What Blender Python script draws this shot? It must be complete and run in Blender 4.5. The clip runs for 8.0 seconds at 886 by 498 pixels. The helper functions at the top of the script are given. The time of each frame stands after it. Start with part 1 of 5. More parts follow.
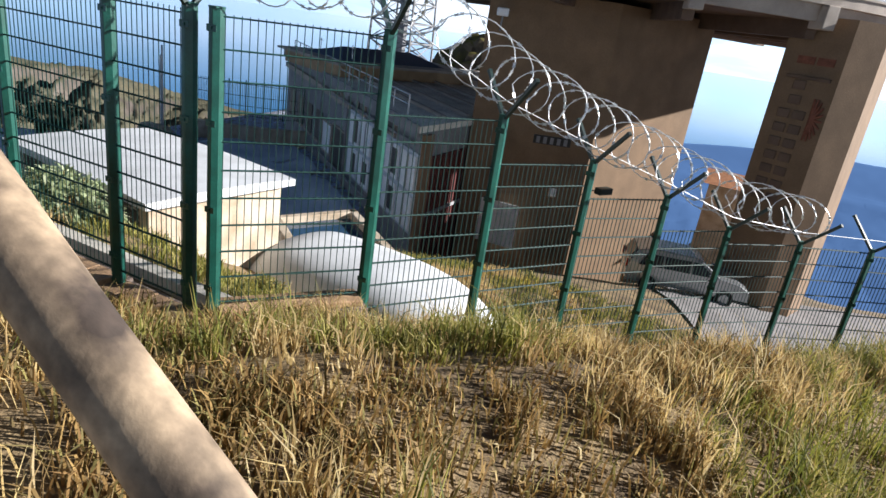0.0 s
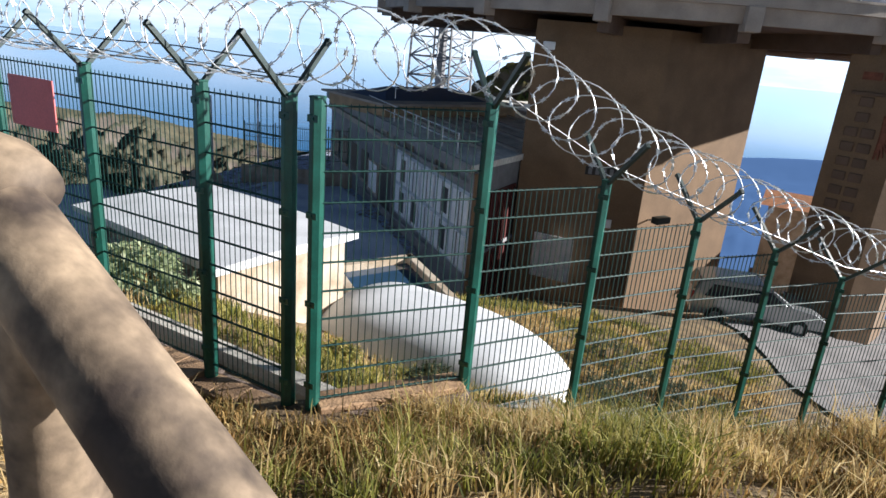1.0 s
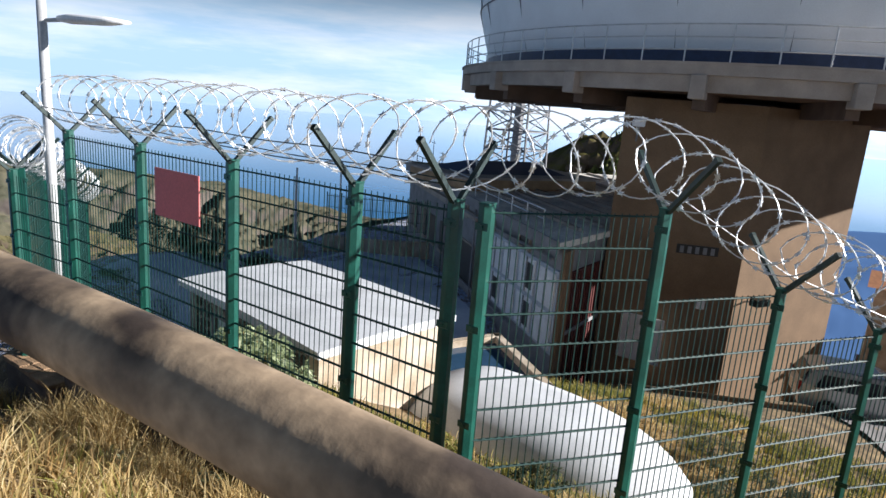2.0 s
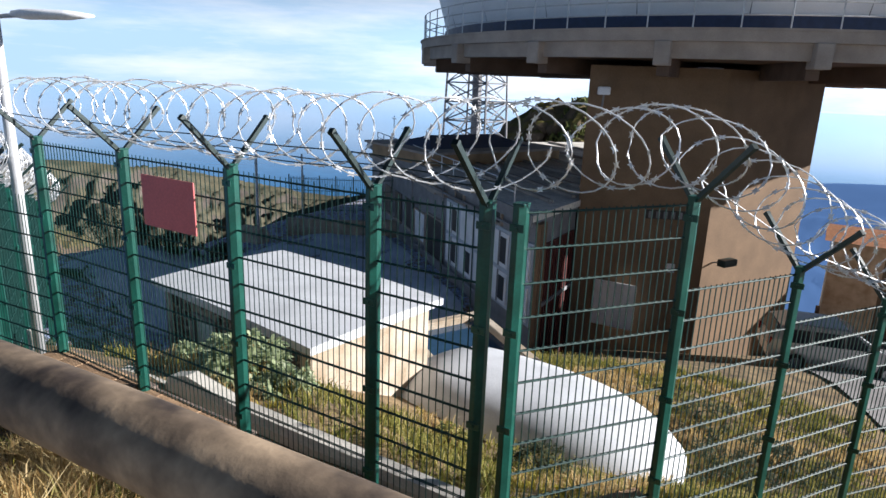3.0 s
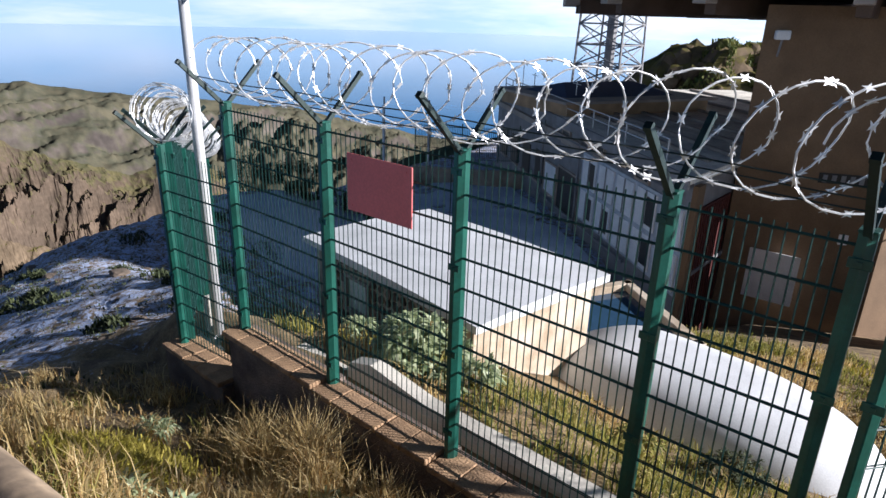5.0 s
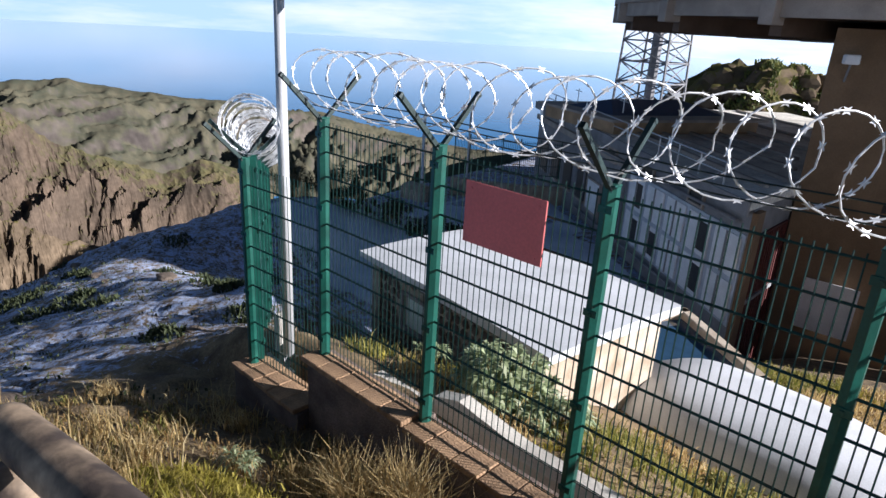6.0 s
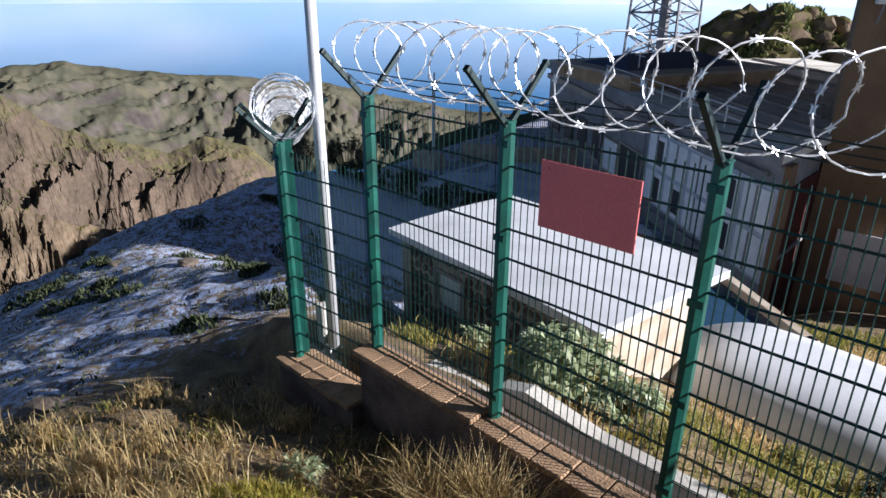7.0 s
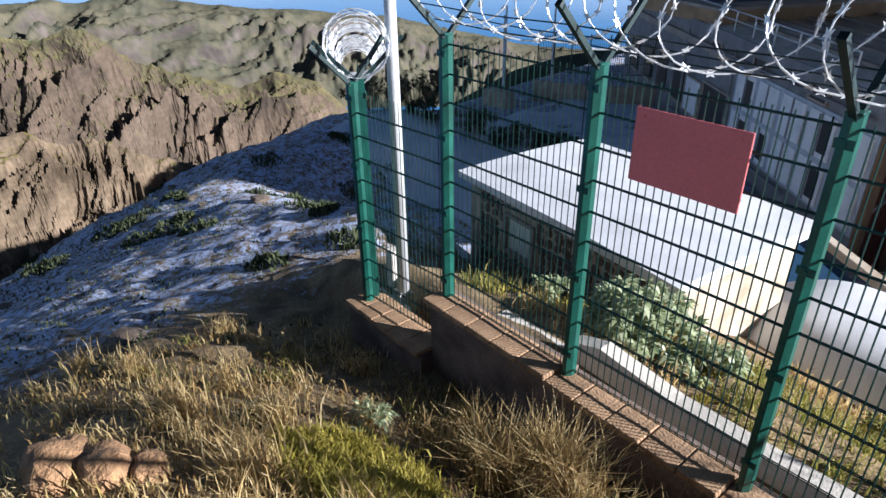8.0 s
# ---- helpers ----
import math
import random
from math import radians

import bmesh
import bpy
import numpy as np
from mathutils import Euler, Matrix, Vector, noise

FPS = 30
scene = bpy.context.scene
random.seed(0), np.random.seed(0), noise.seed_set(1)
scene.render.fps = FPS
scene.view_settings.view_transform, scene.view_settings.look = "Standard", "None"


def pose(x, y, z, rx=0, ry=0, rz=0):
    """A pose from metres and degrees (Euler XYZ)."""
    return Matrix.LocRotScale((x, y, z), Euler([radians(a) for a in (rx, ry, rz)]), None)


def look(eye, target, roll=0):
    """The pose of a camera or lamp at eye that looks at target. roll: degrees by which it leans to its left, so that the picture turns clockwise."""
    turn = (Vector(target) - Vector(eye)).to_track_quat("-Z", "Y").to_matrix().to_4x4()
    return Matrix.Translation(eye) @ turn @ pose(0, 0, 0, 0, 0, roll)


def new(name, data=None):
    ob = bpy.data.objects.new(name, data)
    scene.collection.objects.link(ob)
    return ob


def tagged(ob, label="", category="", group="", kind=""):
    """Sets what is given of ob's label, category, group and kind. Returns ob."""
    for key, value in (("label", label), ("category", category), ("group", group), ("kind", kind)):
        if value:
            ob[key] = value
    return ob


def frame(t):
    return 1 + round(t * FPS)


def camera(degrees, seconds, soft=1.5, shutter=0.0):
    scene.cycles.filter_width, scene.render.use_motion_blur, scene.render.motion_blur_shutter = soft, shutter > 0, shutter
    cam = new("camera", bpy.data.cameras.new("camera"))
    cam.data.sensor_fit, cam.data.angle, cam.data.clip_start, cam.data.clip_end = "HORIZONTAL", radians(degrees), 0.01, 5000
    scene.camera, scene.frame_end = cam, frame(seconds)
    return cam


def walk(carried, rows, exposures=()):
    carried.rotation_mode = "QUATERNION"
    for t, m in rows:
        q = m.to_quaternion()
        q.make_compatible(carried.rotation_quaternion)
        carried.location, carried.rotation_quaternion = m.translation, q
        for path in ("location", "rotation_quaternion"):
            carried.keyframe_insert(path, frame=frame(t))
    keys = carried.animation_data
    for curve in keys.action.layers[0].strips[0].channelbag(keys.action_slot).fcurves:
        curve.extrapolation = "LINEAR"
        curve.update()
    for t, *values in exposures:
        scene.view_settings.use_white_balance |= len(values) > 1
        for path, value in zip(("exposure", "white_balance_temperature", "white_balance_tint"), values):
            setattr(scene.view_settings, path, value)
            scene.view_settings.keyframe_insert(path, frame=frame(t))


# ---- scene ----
cam = camera(70.1, 8.0)
PATH = [
    (0, (0.790, 0.321, 2.168), (0.018, 2.031, 1.475), 8.6),
    (0.5, (0.440, 0.481, 2.231), (-0.389, 2.177, 1.573), 8.5),
    (1, (0.135, 0.464, 2.386), (-0.767, 2.135, 1.758), 4.9),
    (1.5, (-0.263, 0.531, 2.443), (-1.341, 2.143, 1.953), 4.3),
    (1.7, (-0.398, 0.515, 2.458), (-1.546, 2.089, 2.007), 5.0),
    (2.8, (-0.985, 0.324, 2.656), (-1.948, 2.018, 2.203), 1.8),
    (3, (-1.037, 0.396, 2.625), (-2.035, 2.050, 2.108), 2.1),
    (3.5, (-1.329, 0.446, 2.611), (-2.413, 2.005, 1.981), 2.8),
    (4, (-1.677, 0.430, 2.697), (-2.684, 2.042, 2.074), 2.5),
    (4.5, (-2.009, 0.548, 2.701), (-3.166, 2.031, 2.021), 3.5),
    (4.7, (-2.114, 0.590, 2.717), (-3.322, 2.021, 2.014), 2.2),
    (5.8, (-2.833, 0.464, 2.737), (-4.104, 1.859, 2.072), 2.4),
    (6, (-2.991, 0.421, 2.745), (-4.283, 1.793, 2.076), 3.4),
    (6.5, (-3.308, 0.345, 2.751), (-4.511, 1.809, 2.111), 1.9),
    (7, (-3.538, 0.433, 2.746), (-4.820, 1.760, 1.974), 0.3),
    (7.5, (-3.698, 0.476, 2.728), (-5.058, 1.631, 1.824), -1.9),
    (8, (-3.732, 0.504, 2.737), (-5.091, 1.627, 1.793), -0.8),
]
walk(cam, [(t, look(eye, target, roll)) for t, eye, target, roll in PATH], exposures=((0.0, 1.2, 5950, 10), (1.0, 1.15, 5950, 10), (3.0, 1.05, 5880, 11), (4.5, 1.05, 5820, 13), (7.0, 1.1, 5680, 14), (8.0, 1.33, 5600, 13)))

# ---- light ----
SUN_AZ, SUN_EL = 33.0, 20.5          # from +x towards +y, above the level
world = bpy.data.worlds.new("world")
scene.world = world
world.use_nodes = True
wn, wl = world.node_tree.nodes, world.node_tree.links
wn.clear()
w_out = wn.new("ShaderNodeOutputWorld")
w_bg = wn.new("ShaderNodeBackground")
w_sky = wn.new("ShaderNodeTexSky")
w_sky.sky_type, w_sky.sun_disc = "NISHITA", False
w_sky.sun_elevation, w_sky.sun_rotation = radians(SUN_EL), radians(90 - SUN_AZ)
w_sky.altitude, w_sky.air_density, w_sky.dust_density = 1800, 1.0, 0.6
w_bg.inputs["Strength"].default_value = 0.021
# a bright hazy belt of thin cloud low over the sea, brightest towards the sun
w_tc, w_sep, w_map, w_noise = wn.new("ShaderNodeTexCoord"), wn.new("ShaderNodeSeparateXYZ"), wn.new("ShaderNodeMapping"), wn.new("ShaderNodeTexNoise")
w_map.inputs["Scale"].default_value = (1.0, 1.0, 7.0)
w_noise.inputs["Scale"].default_value, w_noise.inputs["Detail"].default_value, w_noise.inputs["Roughness"].default_value = 2.6, 9, 0.62
w_low = wn.new("ShaderNodeMapRange")
w_low.interpolation_type = "SMOOTHSTEP"
w_low.inputs["From Min"].default_value, w_low.inputs["From Max"].default_value = 0.045, 0.19
w_low.inputs["To Min"].default_value, w_low.inputs["To Max"].default_value = 1.0, 0.0
w_ramp, w_mix, w_dot, w_glow, w_gain = wn.new("ShaderNodeValToRGB"), wn.new("ShaderNodeMixRGB"), wn.new("ShaderNodeVectorMath"), wn.new("ShaderNodeMapRange"), wn.new("ShaderNodeVectorMath")
w_ramp.color_ramp.elements[0].position, w_ramp.color_ramp.elements[1].position = 0.42, 0.66
w_ramp.color_ramp.elements[0].color, w_ramp.color_ramp.elements[1].color = (0.50, 0.68, 0.86, 1), (0.86, 0.90, 0.96, 1)
w_dot.operation, w_gain.operation = "DOT_PRODUCT", "SCALE"
w_dot.inputs[1].default_value = (math.cos(radians(SUN_AZ)), math.sin(radians(SUN_AZ)), 0)
w_glow.inputs["From Min"].default_value, w_glow.inputs["From Max"].default_value = -0.2, 1.0
w_glow.inputs["To Min"].default_value, w_glow.inputs["To Max"].default_value = 27.0, 50.0
wl.new(w_tc.outputs["Generated"], w_sep.inputs[0])
wl.new(w_tc.outputs["Generated"], w_map.inputs["Vector"])
wl.new(w_tc.outputs["Generated"], w_dot.inputs[0])
wl.new(w_map.outputs[0], w_noise.inputs["Vector"])
wl.new(w_sep.outputs["Z"], w_low.inputs["Value"])
wl.new(w_noise.outputs["Fac"], w_ramp.inputs["Fac"])
wl.new(w_dot.outputs["Value"], w_glow.inputs["Value"])
wl.new(w_ramp.outputs[0], w_gain.inputs[0])
wl.new(w_glow.outputs[0], w_gain.inputs["Scale"])
wl.new(w_low.outputs[0], w_mix.inputs["Fac"])
wl.new(w_sky.outputs[0], w_mix.inputs["Color1"])
wl.new(w_gain.outputs[0], w_mix.inputs["Color2"])
wl.new(w_mix.outputs[0], w_bg.inputs["Color"])
wl.new(w_bg.outputs[0], w_out.inputs["Surface"])

sun_data = bpy.data.lights.new("sun", "SUN")
sun_data.energy, sun_data.angle, sun_data.color = 5.0, radians(0.53), (1.0, 0.92, 0.82)
sun = new("sun", sun_data)
sun_dir = Vector((math.cos(radians(SUN_EL)) * math.cos(radians(SUN_AZ)), math.cos(radians(SUN_EL)) * math.sin(radians(SUN_AZ)), math.sin(radians(SUN_EL))))
sun.matrix_world = look(tuple(sun_dir * 60), (0, 0, 0))


# ---- materials ----
def material(name, base, rough=0.8, metal=0.0, vary=0.25, scale=6.0, bump=0.3, fine=60.0, tint=None, spread=0.5, coords="Object", by_object=0.0):
    """A surface with variation at two scales. tint: a second colour that the coarse noise brings in."""
    m = bpy.data.materials.new(name)
    m.use_nodes = True
    n, l = m.node_tree.nodes, m.node_tree.links
    b = n["Principled BSDF"]
    b.inputs["Roughness"].default_value, b.inputs["Metallic"].default_value = rough, metal
    tc = n.new("ShaderNodeTexCoord")
    big, small = n.new("ShaderNodeTexNoise"), n.new("ShaderNodeTexNoise")
    big.inputs["Scale"].default_value, big.inputs["Detail"].default_value = scale, 6
    small.inputs["Scale"].default_value, small.inputs["Detail"].default_value = fine, 4
    for k in (big, small):
        l.new(tc.outputs[coords], k.inputs["Vector"])
    ramp = n.new("ShaderNodeValToRGB")
    ramp.color_ramp.elements[0].position, ramp.color_ramp.elements[1].position = 0.5 - spread * 0.4, 0.5 + spread * 0.4
    dark = [c * (1 - vary) for c in base]
    ramp.color_ramp.elements[0].color = (*dark, 1)
    ramp.color_ramp.elements[1].color = (*(tint or [min(1, c * (1 + vary)) for c in base]), 1)
    l.new(big.outputs["Fac"], ramp.inputs["Fac"])
    mul = n.new("ShaderNodeMixRGB")
    mul.blend_type = "MULTIPLY"
    mul.inputs["Fac"].default_value = 0.7
    ramp2 = n.new("ShaderNodeValToRGB")
    ramp2.color_ramp.elements[0].position, ramp2.color_ramp.elements[1].position = 0.3, 0.7
    lo = 1 - vary
    ramp2.color_ramp.elements[0].color, ramp2.color_ramp.elements[1].color = (lo, lo, lo, 1), (1.15, 1.15, 1.15, 1)
    l.new(small.outputs["Fac"], ramp2.inputs["Fac"])
    l.new(ramp.outputs[0], mul.inputs["Color1"])
    l.new(ramp2.outputs[0], mul.inputs["Color2"])
    out = mul.outputs[0]
    if by_object:
        info, hsv, rng = n.new("ShaderNodeObjectInfo"), n.new("ShaderNodeHueSaturation"), n.new("ShaderNodeMapRange")
        rng.inputs["To Min"].default_value, rng.inputs["To Max"].default_value = 1 - by_object, 1 + by_object
        l.new(info.outputs["Random"], rng.inputs["Value"])
        l.new(rng.outputs[0], hsv.inputs["Value"])
        l.new(out, hsv.inputs["Color"])
        out = hsv.outputs[0]
    l.new(out, b.inputs["Base Color"])
    if bump:
        bp = n.new("ShaderNodeBump")
        bp.inputs["Strength"].default_value, bp.inputs["Distance"].default_value = bump, 0.02
        l.new(small.outputs["Fac"], bp.inputs["Height"])
        l.new(bp.outputs[0], b.inputs["Normal"])
    return m


def island_material(name, colours, rough=0.8, translucent=0.0):
    """Leaves and blades: each loose piece takes its own colour."""
    m = bpy.data.materials.new(name)
    m.use_nodes = True
    n, l = m.node_tree.nodes, m.node_tree.links
    b = n["Principled BSDF"]
    b.inputs["Roughness"].default_value = rough
    geo, ramp = n.new("ShaderNodeNewGeometry"), n.new("ShaderNodeValToRGB")
    els = ramp.color_ramp.elements
    while len(els) < len(colours):
        els.new(0.5)
    for i, c in enumerate(colours):
        els[i].position, els[i].color = i / (len(colours) - 1), (*c, 1)
    l.new(geo.outputs["Random Per Island"], ramp.inputs["Fac"])
    l.new(ramp.outputs[0], b.inputs["Base Color"])
    if translucent:
        tr, mx = n.new("ShaderNodeBsdfTranslucent"), n.new("ShaderNodeMixShader")
        mx.inputs["Fac"].default_value = translucent
        l.new(ramp.outputs[0], tr.inputs["Color"])
        l.new(b.outputs[0], mx.inputs[1])
        l.new(tr.outputs[0], mx.inputs[2])
        l.new(mx.outputs[0], n["Material Output"].inputs["Surface"])
    return m


GREEN = material("green_paint", (0.008, 0.066, 0.050), 0.36, vary=0.2, scale=5, bump=0.05, tint=(0.014, 0.105, 0.078))
ARM = material("dark_green_steel", (0.012, 0.03, 0.028), 0.45, vary=0.25, bump=0.05)
WIRE = material("green_wire", (0.005, 0.045, 0.038), 0.6, vary=0.2, bump=0.0)
STEEL = material("galvanised_steel", (0.78, 0.79, 0.80), 0.42, 0.55, vary=0.15, bump=0.05)
POLE = material("galvanised_pole", (0.6, 0.61, 0.62), 0.5, 0.35, vary=0.12, bump=0.03)
SIGN = material("red_brown_panel", (0.72, 0.18, 0.175), 0.55, vary=0.06, scale=3, bump=0.02)
CAP = material("clay_tile", (0.36, 0.23, 0.13), 0.85, vary=0.35, scale=7, bump=0.5, by_object=0.2)
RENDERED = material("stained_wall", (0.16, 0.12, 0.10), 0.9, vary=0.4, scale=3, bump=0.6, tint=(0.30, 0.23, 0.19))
CONCRETE = material("concrete", (0.55, 0.52, 0.46), 0.9, vary=0.2, scale=2.5, bump=0.4)
CREAM = material("cream_render", (0.50, 0.38, 0.25), 0.85, vary=0.3, scale=2.2, bump=0.4, tint=(0.64, 0.56, 0.45))
STONE = material("dark_stone", (0.13, 0.11, 0.10), 0.9, vary=0.4, scale=5, bump=0.8, by_object=0.35)
MORTAR = material("mortar", (0.36, 0.33, 0.28), 0.95, vary=0.3, bump=0.6)
FROST = material("frosted_white_roof", (0.60, 0.62, 0.65), 0.75, vary=0.13, scale=1.5, bump=0.15)
TOWER = material("ochre_render", (0.20, 0.13, 0.076), 0.9, vary=0.16, scale=1.2, bump=0.25, fine=25)
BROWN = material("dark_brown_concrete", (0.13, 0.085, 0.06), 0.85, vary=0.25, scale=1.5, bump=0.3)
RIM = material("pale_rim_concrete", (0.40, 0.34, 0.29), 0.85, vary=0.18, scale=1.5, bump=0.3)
RADOME = material("white_panels", (0.78, 0.79, 0.80), 0.5, vary=0.05, scale=0.8, bump=0.05)
WHITE = material("white_panel_paint", (0.82, 0.83, 0.85), 0.6, vary=0.1, scale=2, bump=0.1)
GREY = material("grey_facade", (0.25, 0.25, 0.26), 0.85, vary=0.25, scale=1.5, bump=0.3)
DARK = material("dark_opening", (0.025, 0.024, 0.025), 0.5, vary=0.3, bump=0.1)
PALE_SHUTTER = material("pale_shutter", (0.55, 0.66, 0.66), 0.6, vary=0.12, scale=3, bump=0.1)
LOG = material("weathered_log", (0.12, 0.085, 0.065), 0.75, vary=0.5, scale=6.0, bump=0.07, fine=45, tint=(0.47, 0.35, 0.23), spread=0.28)
BASALT = material("basalt_rock", (0.16, 0.125, 0.095), 0.95, vary=0.4, scale=4, bump=0.8)


# ---- builders ----
def link(name, bm, mat, parent=None, smooth=False):
    me = bpy.data.meshes.new(name)
    bm.to_mesh(me)
    bm.free()
    me.materials.append(mat)
    if smooth:
        for p in me.polygons:
            p.use_smooth = True
    ob = new(name, me)
    if parent:
        ob.parent = parent
    return ob


def part(name, bm, mat, parent, label="", smooth=False):
    return tagged(link(name, bm, mat, parent, smooth), label)


def empty(name, at, label, category, group="", kind=""):
    ob = new(name)
    ob.location = at
    return tagged(ob, label, category, group, kind)


def box(bm, lo, hi, m=None, bevel=0.0):
    vs = [bm.verts.new((x, y, z)) for z in (lo[2], hi[2]) for x, y in ((lo[0], lo[1]), (hi[0], lo[1]), (hi[0], hi[1]), (lo[0], hi[1]))]
    if m is not None:
        for v in vs:
            v.co = m @ v.co
    fs = [bm.faces.new([vs[i] for i in q]) for q in ((3, 2, 1, 0), (4, 5, 6, 7), (0, 1, 5, 4), (1, 2, 6, 5), (2, 3, 7, 6), (3, 0, 4, 7))]
    if bevel:
        bmesh.ops.bevel(bm, geom=list({e for f in fs for e in f.edges}), offset=bevel, segments=1, affect="EDGES")
    return bm


def bar(bm, a, b, r0, r1=None, sides=6, cap=True, twist=0.0):
    """A straight bar from a to b."""
    a, b = Vector(a), Vector(b)
    r1 = r0 if r1 is None else r1
    q = (b - a).to_track_quat("Z", "Y")
    rings = []
    for p, r in ((a, r0), (b, r1)):
        rings.append([bm.verts.new(p + q @ Vector((r * math.cos(2 * math.pi * i / sides + twist), r * math.sin(2 * math.pi * i / sides + twist), 0))) for i in range(sides)])
    for i in range(sides):
        bm.faces.new((rings[0][i], rings[0][(i + 1) % sides], rings[1][(i + 1) % sides], rings[1][i]))
    if cap:
        bm.faces.new(rings[0][::-1])
        bm.faces.new(rings[1])
    return bm


def tube(bm, pts, radius, sides=6):
    """A round bar along a line of points; radius may be a list."""
    rings = []
    for k, p in enumerate(pts):
        p = Vector(p)
        t = Vector(pts[min(k + 1, len(pts) - 1)]) - Vector(pts[max(k - 1, 0)])
        q = t.to_track_quat("Z", "Y")
        r = radius[k] if isinstance(radius, (list, tuple)) else radius
        rings.append([bm.verts.new(p + q @ Vector((r * math.cos(2 * math.pi * i / sides), r * math.sin(2 * math.pi * i / sides), 0))) for i in range(sides)])
    for a, b in zip(rings, rings[1:]):
        for i in range(sides):
            bm.faces.new((a[i], a[(i + 1) % sides], b[(i + 1) % sides], b[i]))
    bm.faces.new(rings[0][::-1])
    bm.faces.new(rings[-1])
    return bm


def prism(bm, outline, z0, z1):
    """A solid over a closed outline of (x, y); z1 may be a function of (x, y)."""
    top = [bm.verts.new((x, y, z1(x, y) if callable(z1) else z1)) for x, y in outline]
    low = [bm.verts.new((x, y, z0)) for x, y in outline]
    bm.faces.new(top)
    bm.faces.new(low[::-1])
    k = len(outline)
    for i in range(k):
        bm.faces.new((low[i], low[(i + 1) % k], top[(i + 1) % k], top[i]))
    bmesh.ops.recalc_face_normals(bm, faces=bm.faces)
    return bm


# ---- the lie of the land ----
CORNER = (-2.5, 3.42)                 # the fence's bend nearest the path
ALONG = (0.593, 0.805)                # the way of the second run of fence


def smooth(a, b, v):
    t = min(1.0, max(0.0, (v - a) / (b - a)))
    return t * t * (3 - 2 * t)


def lerp(v, xs, zs):
    return float(np.interp(v, xs, zs))


def land(x, y):
    """Height of the ground."""
    s = (x - CORNER[0]) * ALONG[0] + (y - CORNER[1]) * ALONG[1]
    side = (x - CORNER[0]) * ALONG[1] - (y - CORNER[1]) * ALONG[0]   # outside of the second run
    d_left, d_right = CORNER[1] - y, side
    d = d_left if x < CORNER[0] and s < 0 else max(d_left, d_right) if s < 0 else d_right
    if x < CORNER[0]:
        d = d_left if d_left > 0 else max(d_left, d_right)
    foot = lerp(x, [-12, -8.6, -7.3, -5, -2.6], [-2.4, -1.2, -0.86, -0.62, -0.10]) if s <= 0 else lerp(s, [0, 1.2, 5, 9, 16], [-0.10, -0.28, -1.5, -2.1, -3.4])
    path = lerp(x, [-16, -9, -6.5, -4, -2, 0, 2, 5, 12], [-2.2, -0.6, 0.35, 1.0, 1.05, 0.75, 0.25, -0.4, -1.6])
    out = foot + (path - foot) * smooth(0.15, 2.9, d)
    inner = lerp(-d, [0, 0.7, 1.2, 3, 5, 7, 9, 14, 19, 60], [-0.35, -0.5, -0.62, -1.65, -2.35, -2.75, -3.5, -5.1, -6.5, -8.0])
    inner -= 0.17 * max(0.0, s - 4.0)
    inner += lerp(x, [-13, -10.3, -8.4, -6.7, -3], [-2.0, -1.3, -0.6, 0.05, 0.1]) * smooth(0, 2.4, -d) - 0.30 * max(0, min(s, 6)) * (1 - smooth(2, 9, -d))
    z = out if d >= 0 else out * (1 - smooth(0, 0.3, -d)) + inner * smooth(0, 0.3, -d)
    # the open flank that falls away to the west
    crest = lerp(y, [-6, 0.9, 4.3, 8.4, 13, 18.8, 26], [-8.6, -6.95, -5.9, -4.93, -4.5, -4.9, -6.5])
    flank = -0.85 + (crest + 0.85) * (-8.6 - x) / 16.9
    edge = -7.9 - 1.3 * smooth(3.0, 6.0, y)
    t = smooth(-edge, -edge + 2.8, -x)
    court = -5.3 - 0.03 * max(0.0, -16 - x)
    flank += (court - flank) * smooth(5.5, 10.5, y) * (1 - smooth(18.5, 24.0, -x) * (1 - smooth(15, 20, y)))
    z = z * (1 - t) + flank * t
    brow = max(0.0, -25.5 - x - 0.12 * (y - 8), 0.8 * (-6 - y) if x < -12 else 0.0)
    z -= 0.9 * brow
    far = max(0.0, math.hypot(x + 6, y - 10) - 46)
    z -= 0.6 * far
    z += 0.05 * noise.noise((x * 0.9, y * 0.9, 0)) + 0.03 * noise.noise((x * 2.7, y * 2.7, 3))
    if x < -8.6:
        z += 0.22 * noise.noise((x * 0.35, y * 0.35, 5)) + 0.08 * abs(noise.noise((x * 1.1, y * 1.6, 8))) + 0.09 * noise.noise((x * 2.9, y * 3.6, 2))
    return max(z, -140)


# ---- ground, sea and distance ----
def axis(near, far, lo, hi, fine, grow=1.28):
    """Grid lines, fine between near and far and wider and wider out to lo and hi."""
    v = list(np.arange(near, far + 1e-6, fine))
    step = fine
    while v[-1] < hi:
        step *= grow
        v.append(v[-1] + step)
    step = fine
    while v[0] > lo:
        step *= grow
        v.insert(0, v[0] - step)
    return v


